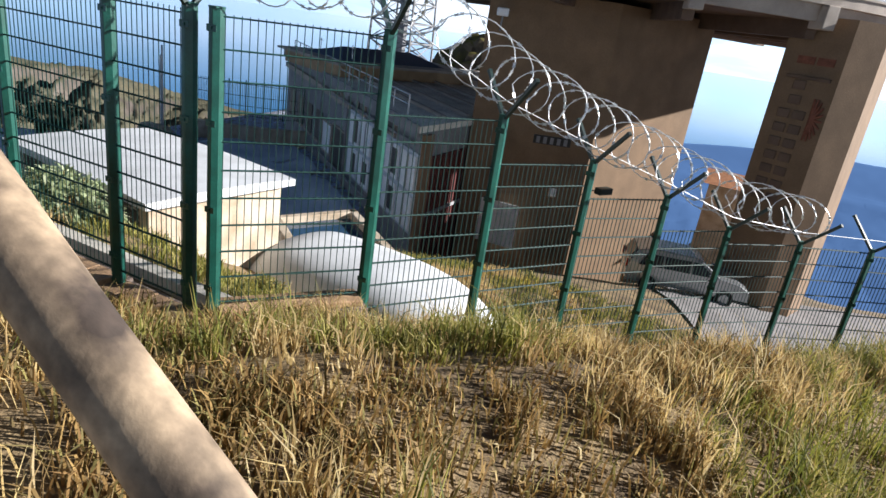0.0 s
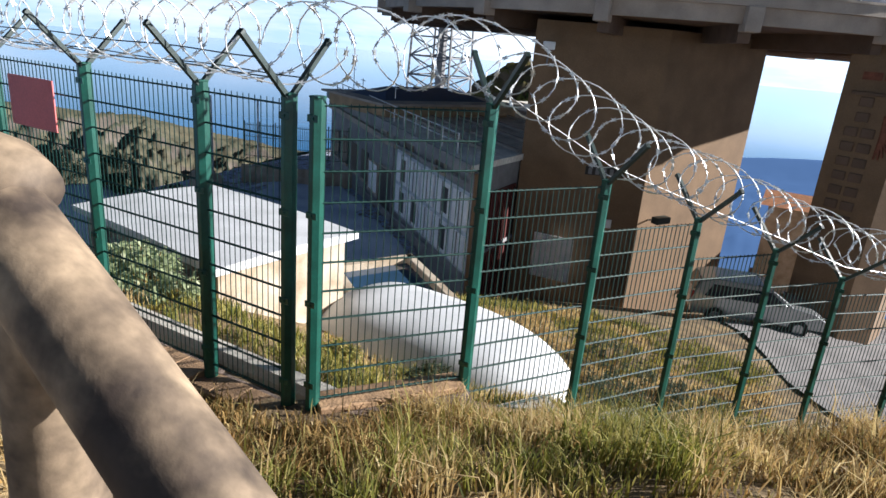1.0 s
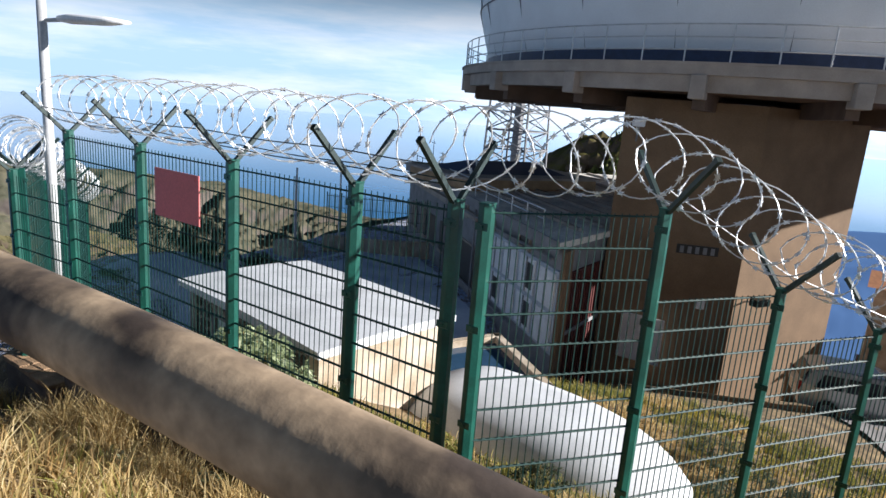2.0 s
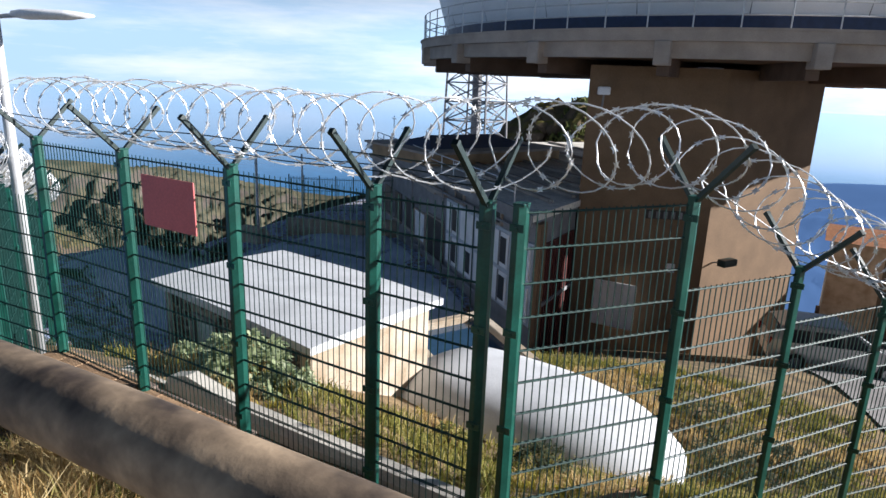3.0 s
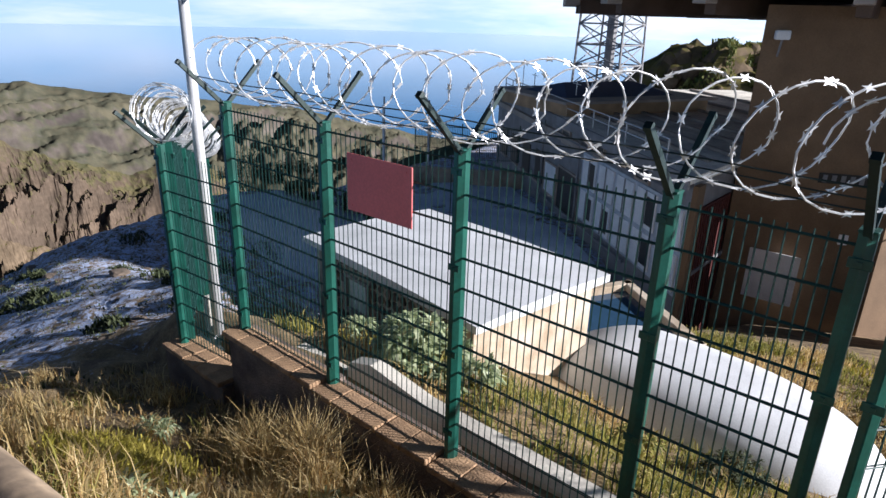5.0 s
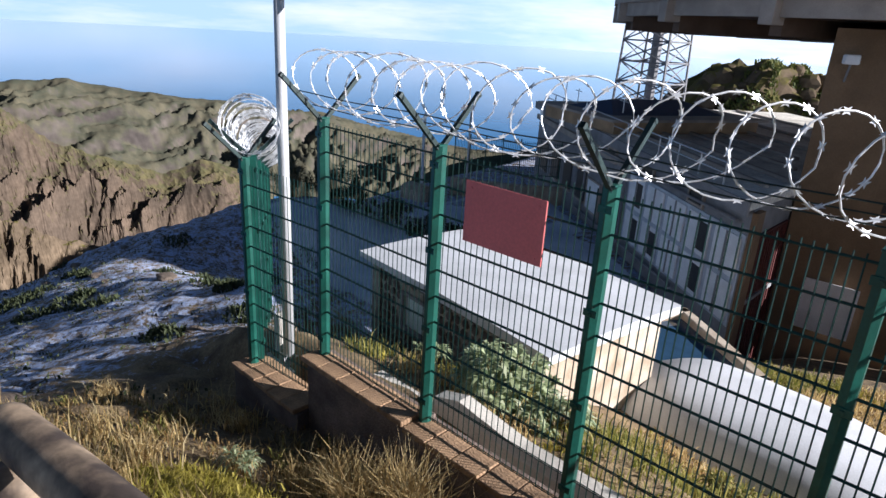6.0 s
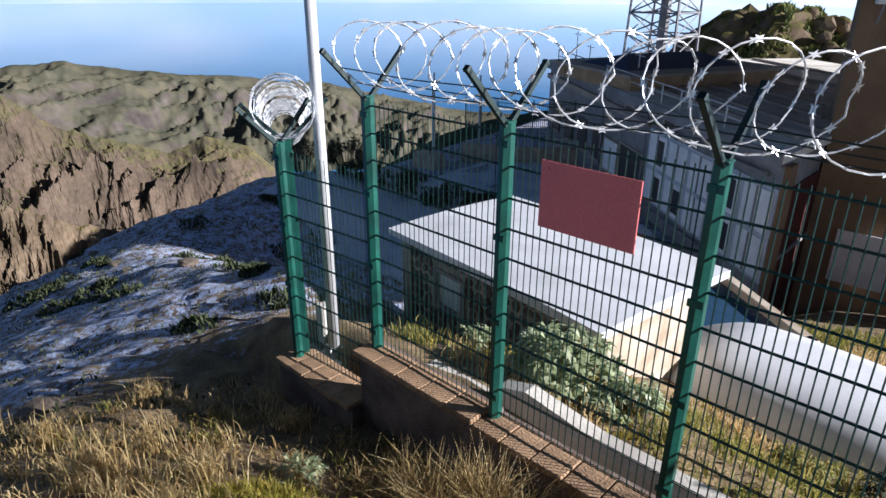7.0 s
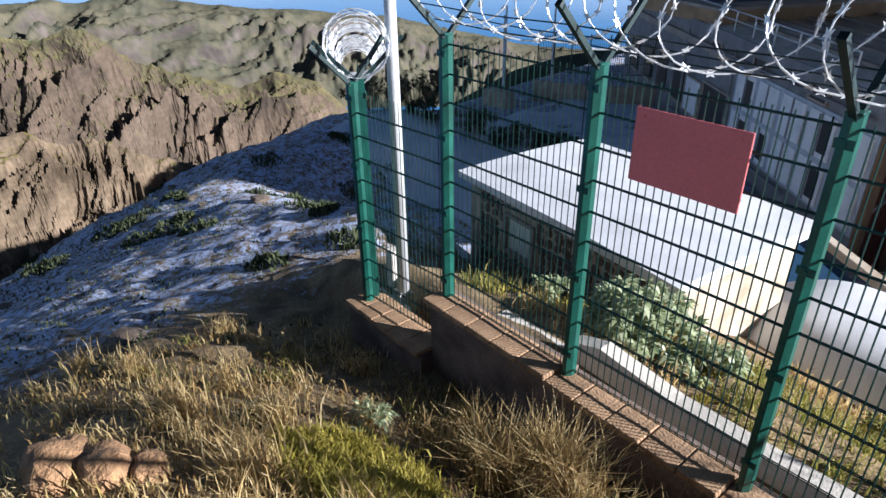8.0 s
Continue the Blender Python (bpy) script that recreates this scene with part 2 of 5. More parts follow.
def ground_material():
    m = material("dry_turf", (0.20, 0.125, 0.07), 0.95, vary=0.6, scale=2.4, bump=1.0, fine=34, tint=(0.36, 0.26, 0.13))
    n, l = m.node_tree.nodes, m.node_tree.links
    b = n["Principled BSDF"]
    old = b.inputs["Base Color"].links[0].from_socket
    tc = n.new("ShaderNodeTexCoord")
    sep = n.new("ShaderNodeSeparateXYZ")
    l.new(tc.outputs["Object"], sep.inputs[0])
    # hoar frost lies on the open flank beyond the fence's far corner, in patches
    patch = n.new("ShaderNodeTexNoise")
    patch.inputs["Scale"].default_value, patch.inputs["Detail"].default_value, patch.inputs["Roughness"].default_value = 3.4, 12, 0.8
    l.new(tc.outputs["Object"], patch.inputs["Vector"])
    edge = n.new("ShaderNodeMapRange")
    edge.inputs["From Min"].default_value, edge.inputs["From Max"].default_value = -7.0, -11.5
    edge.inputs["To Min"].default_value, edge.inputs["To Max"].default_value = -0.25, 0.005
    l.new(sep.outputs["X"], edge.inputs["Value"])
    speck, blend = n.new("ShaderNodeTexNoise"), n.new("ShaderNodeMixRGB")
    speck.inputs["Scale"].default_value, speck.inputs["Detail"].default_value, speck.inputs["Roughness"].default_value = 12.0, 8, 0.75
    blend.inputs["Fac"].default_value = 0.45
    l.new(tc.outputs["Object"], speck.inputs["Vector"])
    l.new(patch.outputs["Fac"], blend.inputs["Color1"])
    l.new(speck.outputs["Fac"], blend.inputs["Color2"])
    add = n.new("ShaderNodeMath")
    l.new(blend.outputs[0], add.inputs[0])
    l.new(edge.outputs[0], add.inputs[1])
    ramp = n.new("ShaderNodeValToRGB")
    ramp.color_ramp.elements[0].position, ramp.color_ramp.elements[1].position = 0.465, 0.545
    l.new(add.outputs[0], ramp.inputs["Fac"])
    mix = n.new("ShaderNodeMixRGB")
    mix.inputs["Color2"].default_value = (0.50, 0.60, 0.84, 1)
    l.new(ramp.outputs[0], mix.inputs["Fac"])
    l.new(old, mix.inputs["Color1"])
    l.new(mix.outputs[0], b.inputs["Base Color"])
    return m


gx, gy = axis(-27, 5, -2500, 2500, 0.2), axis(-4, 14, -2500, 2500, 0.2)
verts = [(x, y, land(x, y)) for y in gy for x in gx]
w = len(gx)
faces = [(j * w + i, j * w + i + 1, j * w + w + i + 1, j * w + w + i) for j in range(len(gy) - 1) for i in range(w - 1)]
me = bpy.data.meshes.new("ground")
me.from_pydata(verts, [], faces)
me.materials.append(ground_material())
for p in me.polygons:
    p.use_smooth = True
tagged(new("ground", me), "dry grassy mountain ground with frosted open flank", "ground", kind="structure")

SEA = material("blue_sea", (0.05, 0.22, 0.50), 0.08, vary=0.10, scale=0.004, bump=0.0, fine=0.05)
SEA.node_tree.nodes["Principled BSDF"].inputs["IOR"].default_value = 1.33
bm = bmesh.new()
bmesh.ops.create_circle(bm, cap_ends=True, segments=96, radius=4850)
tagged(link("water", bm, SEA), "hazy blue sea far below", "sea", kind="structure").location = (0, 0, -116)


def ridge(name, label, yaw0, yaw1, dist, depth, crest, foot, mat, steps=120, rows=26, rough=1.0, seed=0.0, gully=9.0, soft=True):
    """A mountain side seen from afar: a sheet from its foot up to its crest and down behind; crest gives the height by the bearing."""
    bm = bmesh.new()
    grid = []
    for j in range(rows + 1):
        f = j / rows
        line = []
        for i in range(steps + 1):
            yaw = yaw0 + (yaw1 - yaw0) * i / steps
            up = min(1.0, f / 0.8)
            r = dist + depth * f
            across, deep = dist * radians(yaw) / gully, depth * f / gully
            warp = noise.noise((across * 0.5 + seed, deep * 0.5, 4)) * 1.2
            fold = 0.0
            for o in range(6):
                q = 2.0 ** o
                fold += (0.55 - abs(noise.noise(((across + warp + deep * 0.5) * q + seed * 3, deep * 0.7 * q, seed + o)))) / q ** 0.78
            env = math.sin(math.pi * min(1, up * 0.96 + 0.02))
            z = foot + (crest(yaw) - foot) * (up ** 0.9) + rough * (fold - 0.7) * (0.10 + env)
            if f > 0.8:
                z -= (f - 0.8) * 5 * (crest(yaw) - foot) * 0.5
            a = radians(yaw)
            line.append(bm.verts.new((-r * math.sin(a) - 3, r * math.cos(a), z)))
        grid.append(line)
    for a, b in zip(grid, grid[1:]):
        for i in range(steps):
            bm.faces.new((a[i], a[i + 1], b[i + 1], b[i]))
    bmesh.ops.recalc_face_normals(bm, faces=bm.faces)
    return tagged(link(name, bm, mat, smooth=soft), label, "mountain", kind="structure")


def slope_material(name, rock, rock_light, green, green_light, scale, fine, steep=(0.45, 0.72)):
    """Bare rock where the ground is steep, scrub and grass where it lies flatter, both patchy at two scales."""
    m = material(name, rock, 0.95, vary=0.4, scale=scale, bump=0.0, fine=fine, tint=rock_light)
    n, l = m.node_tree.nodes, m.node_tree.links
    b = n["Principled BSDF"]
    old = b.inputs["Base Color"].links[0].from_socket
    b.inputs["Specular IOR Level"].default_value = 0.1
    tc, geo, sep = n.new("ShaderNodeTexCoord"), n.new("ShaderNodeNewGeometry"), n.new("ShaderNodeSeparateXYZ")
    patch, add, rng_, ramp, mix = n.new("ShaderNodeTexNoise"), n.new("ShaderNodeMath"), n.new("ShaderNodeMapRange"), n.new("ShaderNodeValToRGB"), n.new("ShaderNodeMixRGB")
    patch.inputs["Scale"].default_value, patch.inputs["Detail"].default_value, patch.inputs["Roughness"].default_value = scale * 2.5, 10, 0.7
    l.new(tc.outputs["Object"], patch.inputs["Vector"])
    l.new(geo.outputs["Normal"], sep.inputs[0])
    l.new(patch.outputs["Fac"], ramp.inputs["Fac"])
    ramp.color_ramp.elements[0].position, ramp.color_ramp.elements[1].position = 0.38, 0.62
    ramp.color_ramp.elements[0].color, ramp.color_ramp.elements[1].color = (*green, 1), (*green_light, 1)
    add.operation = "MULTIPLY_ADD"
    add.inputs[1].default_value = 0.9
    l.new(patch.outputs["Fac"], add.inputs[0])
    l.new(sep.outputs["Z"], add.inputs[2])
    rng_.inputs["From Min"].default_value, rng_.inputs["From Max"].default_value = steep[0] + 0.45, steep[1] + 0.45
    l.new(add.outputs[0], rng_.inputs["Value"])
    l.new(rng_.outputs[0], mix.inputs["Fac"])
    l.new(old, mix.inputs["Color1"])
    l.new(ramp.outputs[0], mix.inputs["Color2"])
    l.new(mix.outputs[0], b.inputs["Base Color"])
    return m


def haze_glow_material(name, colour):
    """Hills many kilometres off: air haze painted in as blue base colour and emission."""
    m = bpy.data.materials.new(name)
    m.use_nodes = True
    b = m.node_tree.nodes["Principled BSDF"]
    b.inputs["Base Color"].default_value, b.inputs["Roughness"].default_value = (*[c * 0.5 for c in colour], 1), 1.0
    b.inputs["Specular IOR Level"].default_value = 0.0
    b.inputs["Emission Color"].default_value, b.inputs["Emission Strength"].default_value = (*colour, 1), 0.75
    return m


FAR_HILL = slope_material("far_hillside", (0.105, 0.09, 0.082), (0.16, 0.135, 0.115), (0.068, 0.072, 0.050), (0.12, 0.108, 0.072), 0.03, 0.22)
MID_HILL = slope_material("craggy_hillside", (0.085, 0.068, 0.052), (0.16, 0.118, 0.085), (0.07, 0.072, 0.036), (0.135, 0.115, 0.055), 0.06, 0.7)
CRAG = slope_material("dark_crag", (0.10, 0.075, 0.05), (0.22, 0.165, 0.11), (0.05, 0.05, 0.02), (0.14, 0.12, 0.035), 0.25, 1.6, (0.6, 0.85))

ridge("mountain", "far olive-green mountain ridge with deep shaded gullies", 30, 100, 430, 190, lambda a: 582 * math.tan(radians(lerp(a, [30, 43, 48, 51, 54, 58, 61, 66, 70, 74, 79, 84, 100], [-11.4, -10.2, -9.1, -8.5, -7.6, -7.2, -7.0, -6.7, -6.1, -5.3, -5.3, -5.0, -4]))), -118, FAR_HILL, 460, 100, 34, 3.0, 64)
ridge("mountain", "sunlit craggy brown and green mountain spur", 54, 100, 215, 75, lambda a: 275 * math.tan(radians(lerp(a, [54, 58.7, 61.4, 63.3, 65, 68, 70.3, 73, 75, 76.9, 78.5, 80.4, 82, 84, 100], [-17.5, -15.2, -12.7, -11.9, -11.3, -12.3, -11.8, -10.9, -9.9, -8.5, -7.1, -7.4, -7.8, -7.2, -7]))), -112, MID_HILL, 540, 120, 29, 11.0, 30, False)
ridge("mountain", "dark basalt crag with columnar edge", 66, 104, 74, 26, lambda a: 95 * math.tan(radians(lerp(a, [66, 71.4, 73, 76.6, 78.8, 82, 83.6, 85.7, 104], [-21, -17.6, -16.9, -16.1, -14.6, -14.0, -13.3, -12.9, -12]))), -62, CRAG, 540, 130, 14.0, 5.0, 6, False)
# both backdrop ridges carry their haze as blue colour and a faint glow
ridge("backdrop", "mountain ridge in the far distance, its blue haze painted in and glowing", -62, 16, 330, 330, lambda a: 594 * math.tan(radians(lerp(a, [-62, -40, -20, -9, -6, -1, 1.3, 5, 9, 16], [-5, -4.8, -5.2, -5.8, -5.9, -6.4, -6.6, -7.1, -7.9, -9.5]))), -118, haze_glow_material("blue_haze_glow", (0.055, 0.10, 0.20)), 260, 50, 9, 7.0, 60)
ridge("backdrop", "peak at the edge of sight, its pale blue haze painted in and glowing", -30, 16, 1500, 160, lambda a: 1628 * math.tan(radians(lerp(a, [-30, -12, -4, 1.2, 3.8, 5.5, 8, 12, 16], [-5.6, -6.2, -6.4, -6.1, -5.75, -6.0, -6.9, -7.3, -7.6]))), -200, haze_glow_material("pale_haze_glow", (0.17, 0.27, 0.40)), 120, 20, 10, 2.0, 200)


# ---- fence ----
def y_arm(post, at, across, length, mat=ARM):
    """One arm of the fork on a post's head, leaning along across."""
    bm = bmesh.new()
    a = Vector(at)
    tip = a + Vector((across[0] * length * 0.707, across[1] * length * 0.707, length * 0.707))
    bar(bm, a, tip, 0.022, sides=4, twist=math.pi / 4)
    bar(bm, tip - (tip - a).normalized() * 0.02, tip, 0.026, 0.024, sides=4, twist=math.pi / 4)
    part("arm", bm, mat, post)


def fence_post(fence, x, y, z0, z1, run, arms=True, thick=0.031, body=None):
    """A square green tube with a cap, clamps and a forked head. run: unit way of the fence."""
    body = body or run
    turn = Matrix.Rotation(math.atan2(body[1], body[0]), 4, "Z")
    m = Matrix.Translation((x, y, 0)) @ turn
    bm = bmesh.new()
    d = thick * 1.25
    prism(bm, [(-thick, -d), (-0.1 * thick, -d * 1.06), (0.15 * thick, -d), (thick, -0.1 * d), (thick, d), (-thick, d)], z0, z1)
    bm.transform(m)
    post = part("post", bm, GREEN, fence)
    bm = bmesh.new()
    box(bm, (-thick - 0.004, -thick * 1.25 - 0.004, z1), (thick + 0.004, thick * 1.25 + 0.004, z1 + 0.012), m, bevel=0.003)
    part("cap", bm, GREEN, post)
    h = z1 - 0.12
    while h > z0 + 0.2:
        bm = bmesh.new()
        box(bm, (-thick - 0.012, -thick * 1.25 - 0.010, h - 0.022), (thick + 0.012, -thick * 1.25 - 0.001, h + 0.022), m, bevel=0.003)
        box(bm, (-0.009, -thick * 1.25 - 0.018, h - 0.009), (0.009, -thick * 1.25 - 0.009, h + 0.009), m)
        part("clamp", bm, GREEN, post)
        h -= 0.6
    if arms:
        n = (-run[1], run[0])
        y_arm(post, (x, y, z1 - 0.03), (-n[0], -n[1]), 0.53)
        y_arm(post, (x, y, z1 - 0.03), n, 0.50)
    return post


def mesh_panel(fence, a, b, z0, z1, pitch=0.05, lift=0.2):
    """A welded panel: upright wires between pairs of level ones."""
    a, b = Vector(a), Vector(b)
    run = (b - a).normalized()
    n = Vector((-run.y, run.x))
    bm = bmesh.new()
    count = max(2, round((b - a).length / pitch))
    for i in range(1, count):
        p = a.lerp(b, i / count)
        bar(bm, (p.x, p.y, z0), (p.x, p.y, z1), 0.0042, sides=4, cap=False)
    z = z0 + 0.015
    while z < z1 - 0.01:
        for s in (-0.007, 0.007):
            bar(bm, (a.x + n.x * s, a.y + n.y * s, z), (b.x + n.x * s, b.y + n.y * s, z), 0.0052, sides=4, cap=False)
        z += lift
    return part("mesh_panel", bm, WIRE, fence)


def razor_coil(name, line, radius, pitch, label, seed=1, tilt=0.8):
    """Coiled razor wire slung along a line of points, uneven as it hangs, with pairs of blades."""
    rng = random.Random(seed)
    pts = [Vector(p) for p in line]
    segs = [(q - p).length for p, q in zip(pts, pts[1:])]
    total = sum(segs)

    def at(s):
        for k, g in enumerate(segs):
            if s <= g or k == len(segs) - 1:
                return pts[k].lerp(pts[k + 1], s / g), (pts[k + 1] - pts[k]).normalized()
            s -= g
    coil = empty(name, tuple(pts[0]), label, "razor wire")
    turns = int(total / pitch)
    per = 22
    wire, blades = bmesh.new(), bmesh.new()
    path, kick, swell = [], 0.0, 1.0
    for i in range(turns * per + 1):
        if i % per == 0:
            kick, swell = rng.uniform(-0.9, 0.9), rng.uniform(0.9, 1.08)
        a = 2 * math.pi * i / per
        p, t = at(min(total, total * i / (turns * per)))
        side = Vector((-t.y, t.x, 0)).normalized()
        up = t.cross(side) * -1
        if up.z < 0:
            up.negate()
        r = radius * swell
        path.append(p - pts[0] + side * (r * math.cos(a)) + up * (r * math.sin(a)) + t * (r * tilt * math.cos(a) + pitch * 0.45 * kick * math.sin(a)))
    tube(wire, path, 0.0048, 5)
    for i in range(0, len(path) - 1):
        if rng.random() < 0.12:
            continue
        p = path[i].lerp(path[i + 1], rng.random())
        t = (path[i + 1] - path[i]).normalized()
        n = t.cross(Vector((rng.uniform(-1, 1), rng.uniform(-1, 1), rng.uniform(-1, 1)))).normalized()
        for s in (-1, 1):
            v = [blades.verts.new(p + t * du + n * (s * dn)) for du, dn in ((-0.009, 0.0), (-0.022, 0.017), (0.0, 0.010), (0.022, 0.017), (0.009, 0.0))]
            blades.faces.new(v)
    part("wire", wire, STEEL, coil)
    tagged(part("blade_tape", blades, STEEL, coil), kind="stuff")
    return coil


LY = 3.37
fence = empty("fence", (0, 0, 0), "green welded mesh fence with forked post heads", "fence")
left_posts = [-7.14, -5.85, -4.58, -3.33, -2.56]
for x in left_posts:
    fence_post(fence, x, LY, -0.24, 2.0, (1, 0))
for a, b in zip(left_posts, left_posts[1:]):
    mesh_panel(fence, (a + 0.03, LY), (b - 0.03, LY), -0.075, 1.97)
# the lower bay and the far corner
fence_post(fence, -8.23, 3.27, -0.62, 1.5, (1, 0.09))
mesh_panel(fence, (-8.20, 3.275), (-7.17, 3.36), -0.56, 1.44)
BACK = (-0.85, 0.53)
back = [(-8.27 + 1.2 * k * BACK[0], 3.37 + 1.2 * k * BACK[1]) for k in range(5)]
for i, (x, y) in enumerate(back):
    fence_post(fence, x, y, -0.7 - 0.34 * i, 1.5 - 0.30 * i, BACK)
for i, (a, b) in enumerate(zip(back, back[1:])):
    mesh_panel(fence, a, b, -0.56 - 0.30 * i, 1.44 - 0.30 * i)
# the run that steps down the slope
right_tops = [2.0, 2.0, 1.45, 1.08, 0.75, 0.41, 0.26, 0.24, 0.20]
right_posts = [(-2.39, 3.43), (-1.69, 4.37), (-1.09, 5.31), (-0.48, 6.25), (0.17, 7.05), (0.82, 7.80), (1.61, 8.6), (2.42, 9.2), (3.3, 9.8)]
for (x, y), z in zip(right_posts, right_tops):
    fence_post(fence, x, y, z - 2.55, z, ALONG, arms=(x > -2.3), body=(1, 0))
for i, (a, b) in enumerate(zip(right_posts, right_posts[1:])):
    z = right_tops[i + 1] - 0.03
    mesh_panel(fence, a, b, z - 2.03, z)

coil_z = 0.30
razor_coil("razor_wire", [(-7.16, LY, 2.0 + coil_z), (-2.5, LY, 2.0 + coil_z)], 0.235, 0.23, "coiled galvanised razor wire on the fence", 4)
razor_coil("razor_wire", [(-2.5, LY, 2.0 + coil_z), (-1.69, 4.37, 2.0 + coil_z), (-1.09, 5.31, 1.45 + coil_z), (-0.48, 6.25, 1.08 + coil_z), (0.17, 7.05, 0.75 + coil_z), (0.82, 7.8, 0.41 + coil_z), (*right_posts[6], 0.26 + coil_z)], 0.235, 0.225, "coiled razor wire stepping down the fence", 9, -0.75)
razor_coil("razor_wire", [(-8.1, 3.25, 1.5 + coil_z), (-8.27, 3.37, 1.5 + coil_z), (back[2][0], back[2][1], 0.9 + coil_z), (back[4][0], back[4][1], 0.3 + coil_z)], 0.25, 0.11, "bunched coil of razor wire at the far corner", 5, 0.15)


# ---- low walls ----
def run_of_caps(parent, x0, x1, y0, y1, z, length=0.245):
    """Clay coping tiles laid end to end."""
    k = max(1, round((x1 - x0) / length))
    step = (x1 - x0) / k
    bm = bmesh.new()
    box(bm, (-step / 2 + 0.004, (y0 - y1) / 2, 0), (step / 2 - 0.004, (y1 - y0) / 2, 0.05), bevel=0.007)
    first = part("tile", bm, CAP, parent)
    rng = random.Random(int(x0 * 100))
    for i in range(k):
        ob = first if i == 0 else new("tile", first.data)
        ob.parent = parent
        ob.location = (x0 + step * (i + 0.5), (y0 + y1) / 2, z + rng.uniform(-0.004, 0.004))
        ob.rotation_euler = (rng.uniform(-0.02, 0.02), rng.uniform(-0.015, 0.015), rng.uniform(-0.01, 0.01))


retaining = tagged(new("wall_retaining"), "stained low retaining wall with clay tile coping under the fence", "wall", kind="structure")
BAYS = ((-7.22, -5.88, -0.130), (-5.88, -4.61, -0.160), (-4.61, -3.36, -0.190), (-3.36, -2.50, -0.220))
for x0, x1, z in BAYS:
    bm = bmesh.new()
    box(bm, (x0, 3.24, -1.9), (x1, 3.52, z))
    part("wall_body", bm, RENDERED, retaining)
bm = bmesh.new()
box(bm, (-8.36, 3.12, -2.2), (-7.22, 3.50, -0.665))
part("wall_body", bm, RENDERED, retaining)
for x0, x1, z in BAYS:
    run_of_caps(retaining, x0 - 0.03, x1 - 0.03, 3.18, 3.44, z)
run_of_caps(retaining, -8.38, -7.24, 3.09, 3.46, -0.665)

kerb = tagged(new("kerb"), "pale concrete kerb inside the fence", "kerb", kind="structure")
bm = bmesh.new()
prof = [(3.82, -1.1), (3.82, -0.36), (3.86, -0.30), (4.0, -0.30), (4.02, -1.1)]
ends = [[bm.verts.new((x, y, z + dz)) for y, z in prof] for x, dz in ((-6.22, 0.02), (-5.95, 0.10), (-5.3, 0.0), (-2.45, -0.02))]
for a, b in zip(ends, ends[1:]):
    for i in range(len(prof) - 1):
        bm.faces.new((a[i], a[i + 1], b[i + 1], b[i]))
bm.faces.new(ends[0])
bm.faces.new(ends[-1][::-1])
bmesh.ops.recalc_face_normals(bm, faces=bm.faces)
part("kerb_body", bm, CONCRETE, kerb)
bm = bmesh.new()
box(bm, (-7.05, 3.78, -0.9), (-6.3, 3.98, -0.42), bevel=0.03)
part("kerb_end", bm, CONCRETE, kerb)
bm = bmesh.new()
box(bm, (-8.5, 3.46, -1.6), (-7.35, 3.85, -0.72), bevel=0.02)
part("plinth", bm, CONCRETE, kerb)
bm = bmesh.new()
box(bm, (-8.42, 3.62, -0.75), (-8.30, 3.74, -0.25), bevel=0.01)
part("stub", bm, CONCRETE, kerb)

plinths = tagged(new("wall_stepped"), "stepped concrete footing of the fence with pale slabs", "wall", kind="structure")
for i, (a, b) in enumerate(zip(right_posts, right_posts[1:])):
    z = right_tops[i + 1] - 2.09
    m = Matrix.Translation((a[0], a[1], 0)) @ Matrix.Rotation(math.atan2(b[1] - a[1], b[0] - a[0]), 4, "Z")
    ln = math.hypot(b[0] - a[0], b[1] - a[1])
    bm = bmesh.new()
    box(bm, (0.0, -0.14, z - 1.0), (ln, 0.16, z - 0.04), m)
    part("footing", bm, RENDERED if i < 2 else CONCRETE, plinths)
    bm = bmesh.new()
    box(bm, (0.03, -0.10 if i < 1 else -0.18, z - 0.04), (ln - 0.03, 0.14 if i < 1 else 0.34, z + 0.015), m, bevel=0.01)
    part("slab", bm, CAP if i < 1 else CONCRETE, plinths)


# ---- hut with frosted roof ----
def place_frame(origin, way):
    """A frame whose x runs along way."""
    return Matrix.Translation(origin) @ Matrix.Rotation(math.atan2(way[1], way[0]), 4, "Z")


hut = empty("hut", (-6.76, 6.37, 0), "low stone hut with a frosted white slab roof", "hut")
hut.rotation_euler = (0, 0, math.atan2(0.56, -4.24))     # x along the long eave, -y into the hut
bm = bmesh.new()
roof_z = lambda x, y: -0.98 + 0.03 * math.sin(x * 0.9) + 0.05 * (1 - ((y + 1.4) / 1.5) ** 2)
grid = [[bm.verts.new((x, y, roof_z(x, y))) for y in np.linspace(-2.82, 0.06, 9)] for x in np.linspace(-0.12, 4.3, 15)]
for a, b in zip(grid, grid[1:]):
    for j in range(8):
        bm.faces.new((a[j], a[j + 1], b[j + 1], b[j]))
ret = bmesh.ops.extrude_edge_only(bm, edges=[e for e in bm.edges if e.is_boundary])
low = [g for g in ret["geom"] if isinstance(g, bmesh.types.BMVert)]
for v in low:
    v.co.z = -1.09
bmesh.ops.contextual_create(bm, geom=[e for e in bm.edges if e.is_boundary])
bmesh.ops.recalc_face_normals(bm, faces=bm.faces)
part("roof", bm, FROST, hut, "white frosted slab")
bm = bmesh.new()
box(bm, (0.10, -2.70, -4.6), (0.34, -0.12, -1.09))
part("gable_wall", bm, CREAM, hut, "cream rendered end wall")
bm = bmesh.new()
box(bm, (3.92, -2.70, -5.2), (4.16, -0.12, -1.09))
part("gable_wall", bm, MORTAR, hut)
bm = bmesh.new()
box(bm, (0.34, -2.70, -4.6), (3.92, -2.46, -1.09))
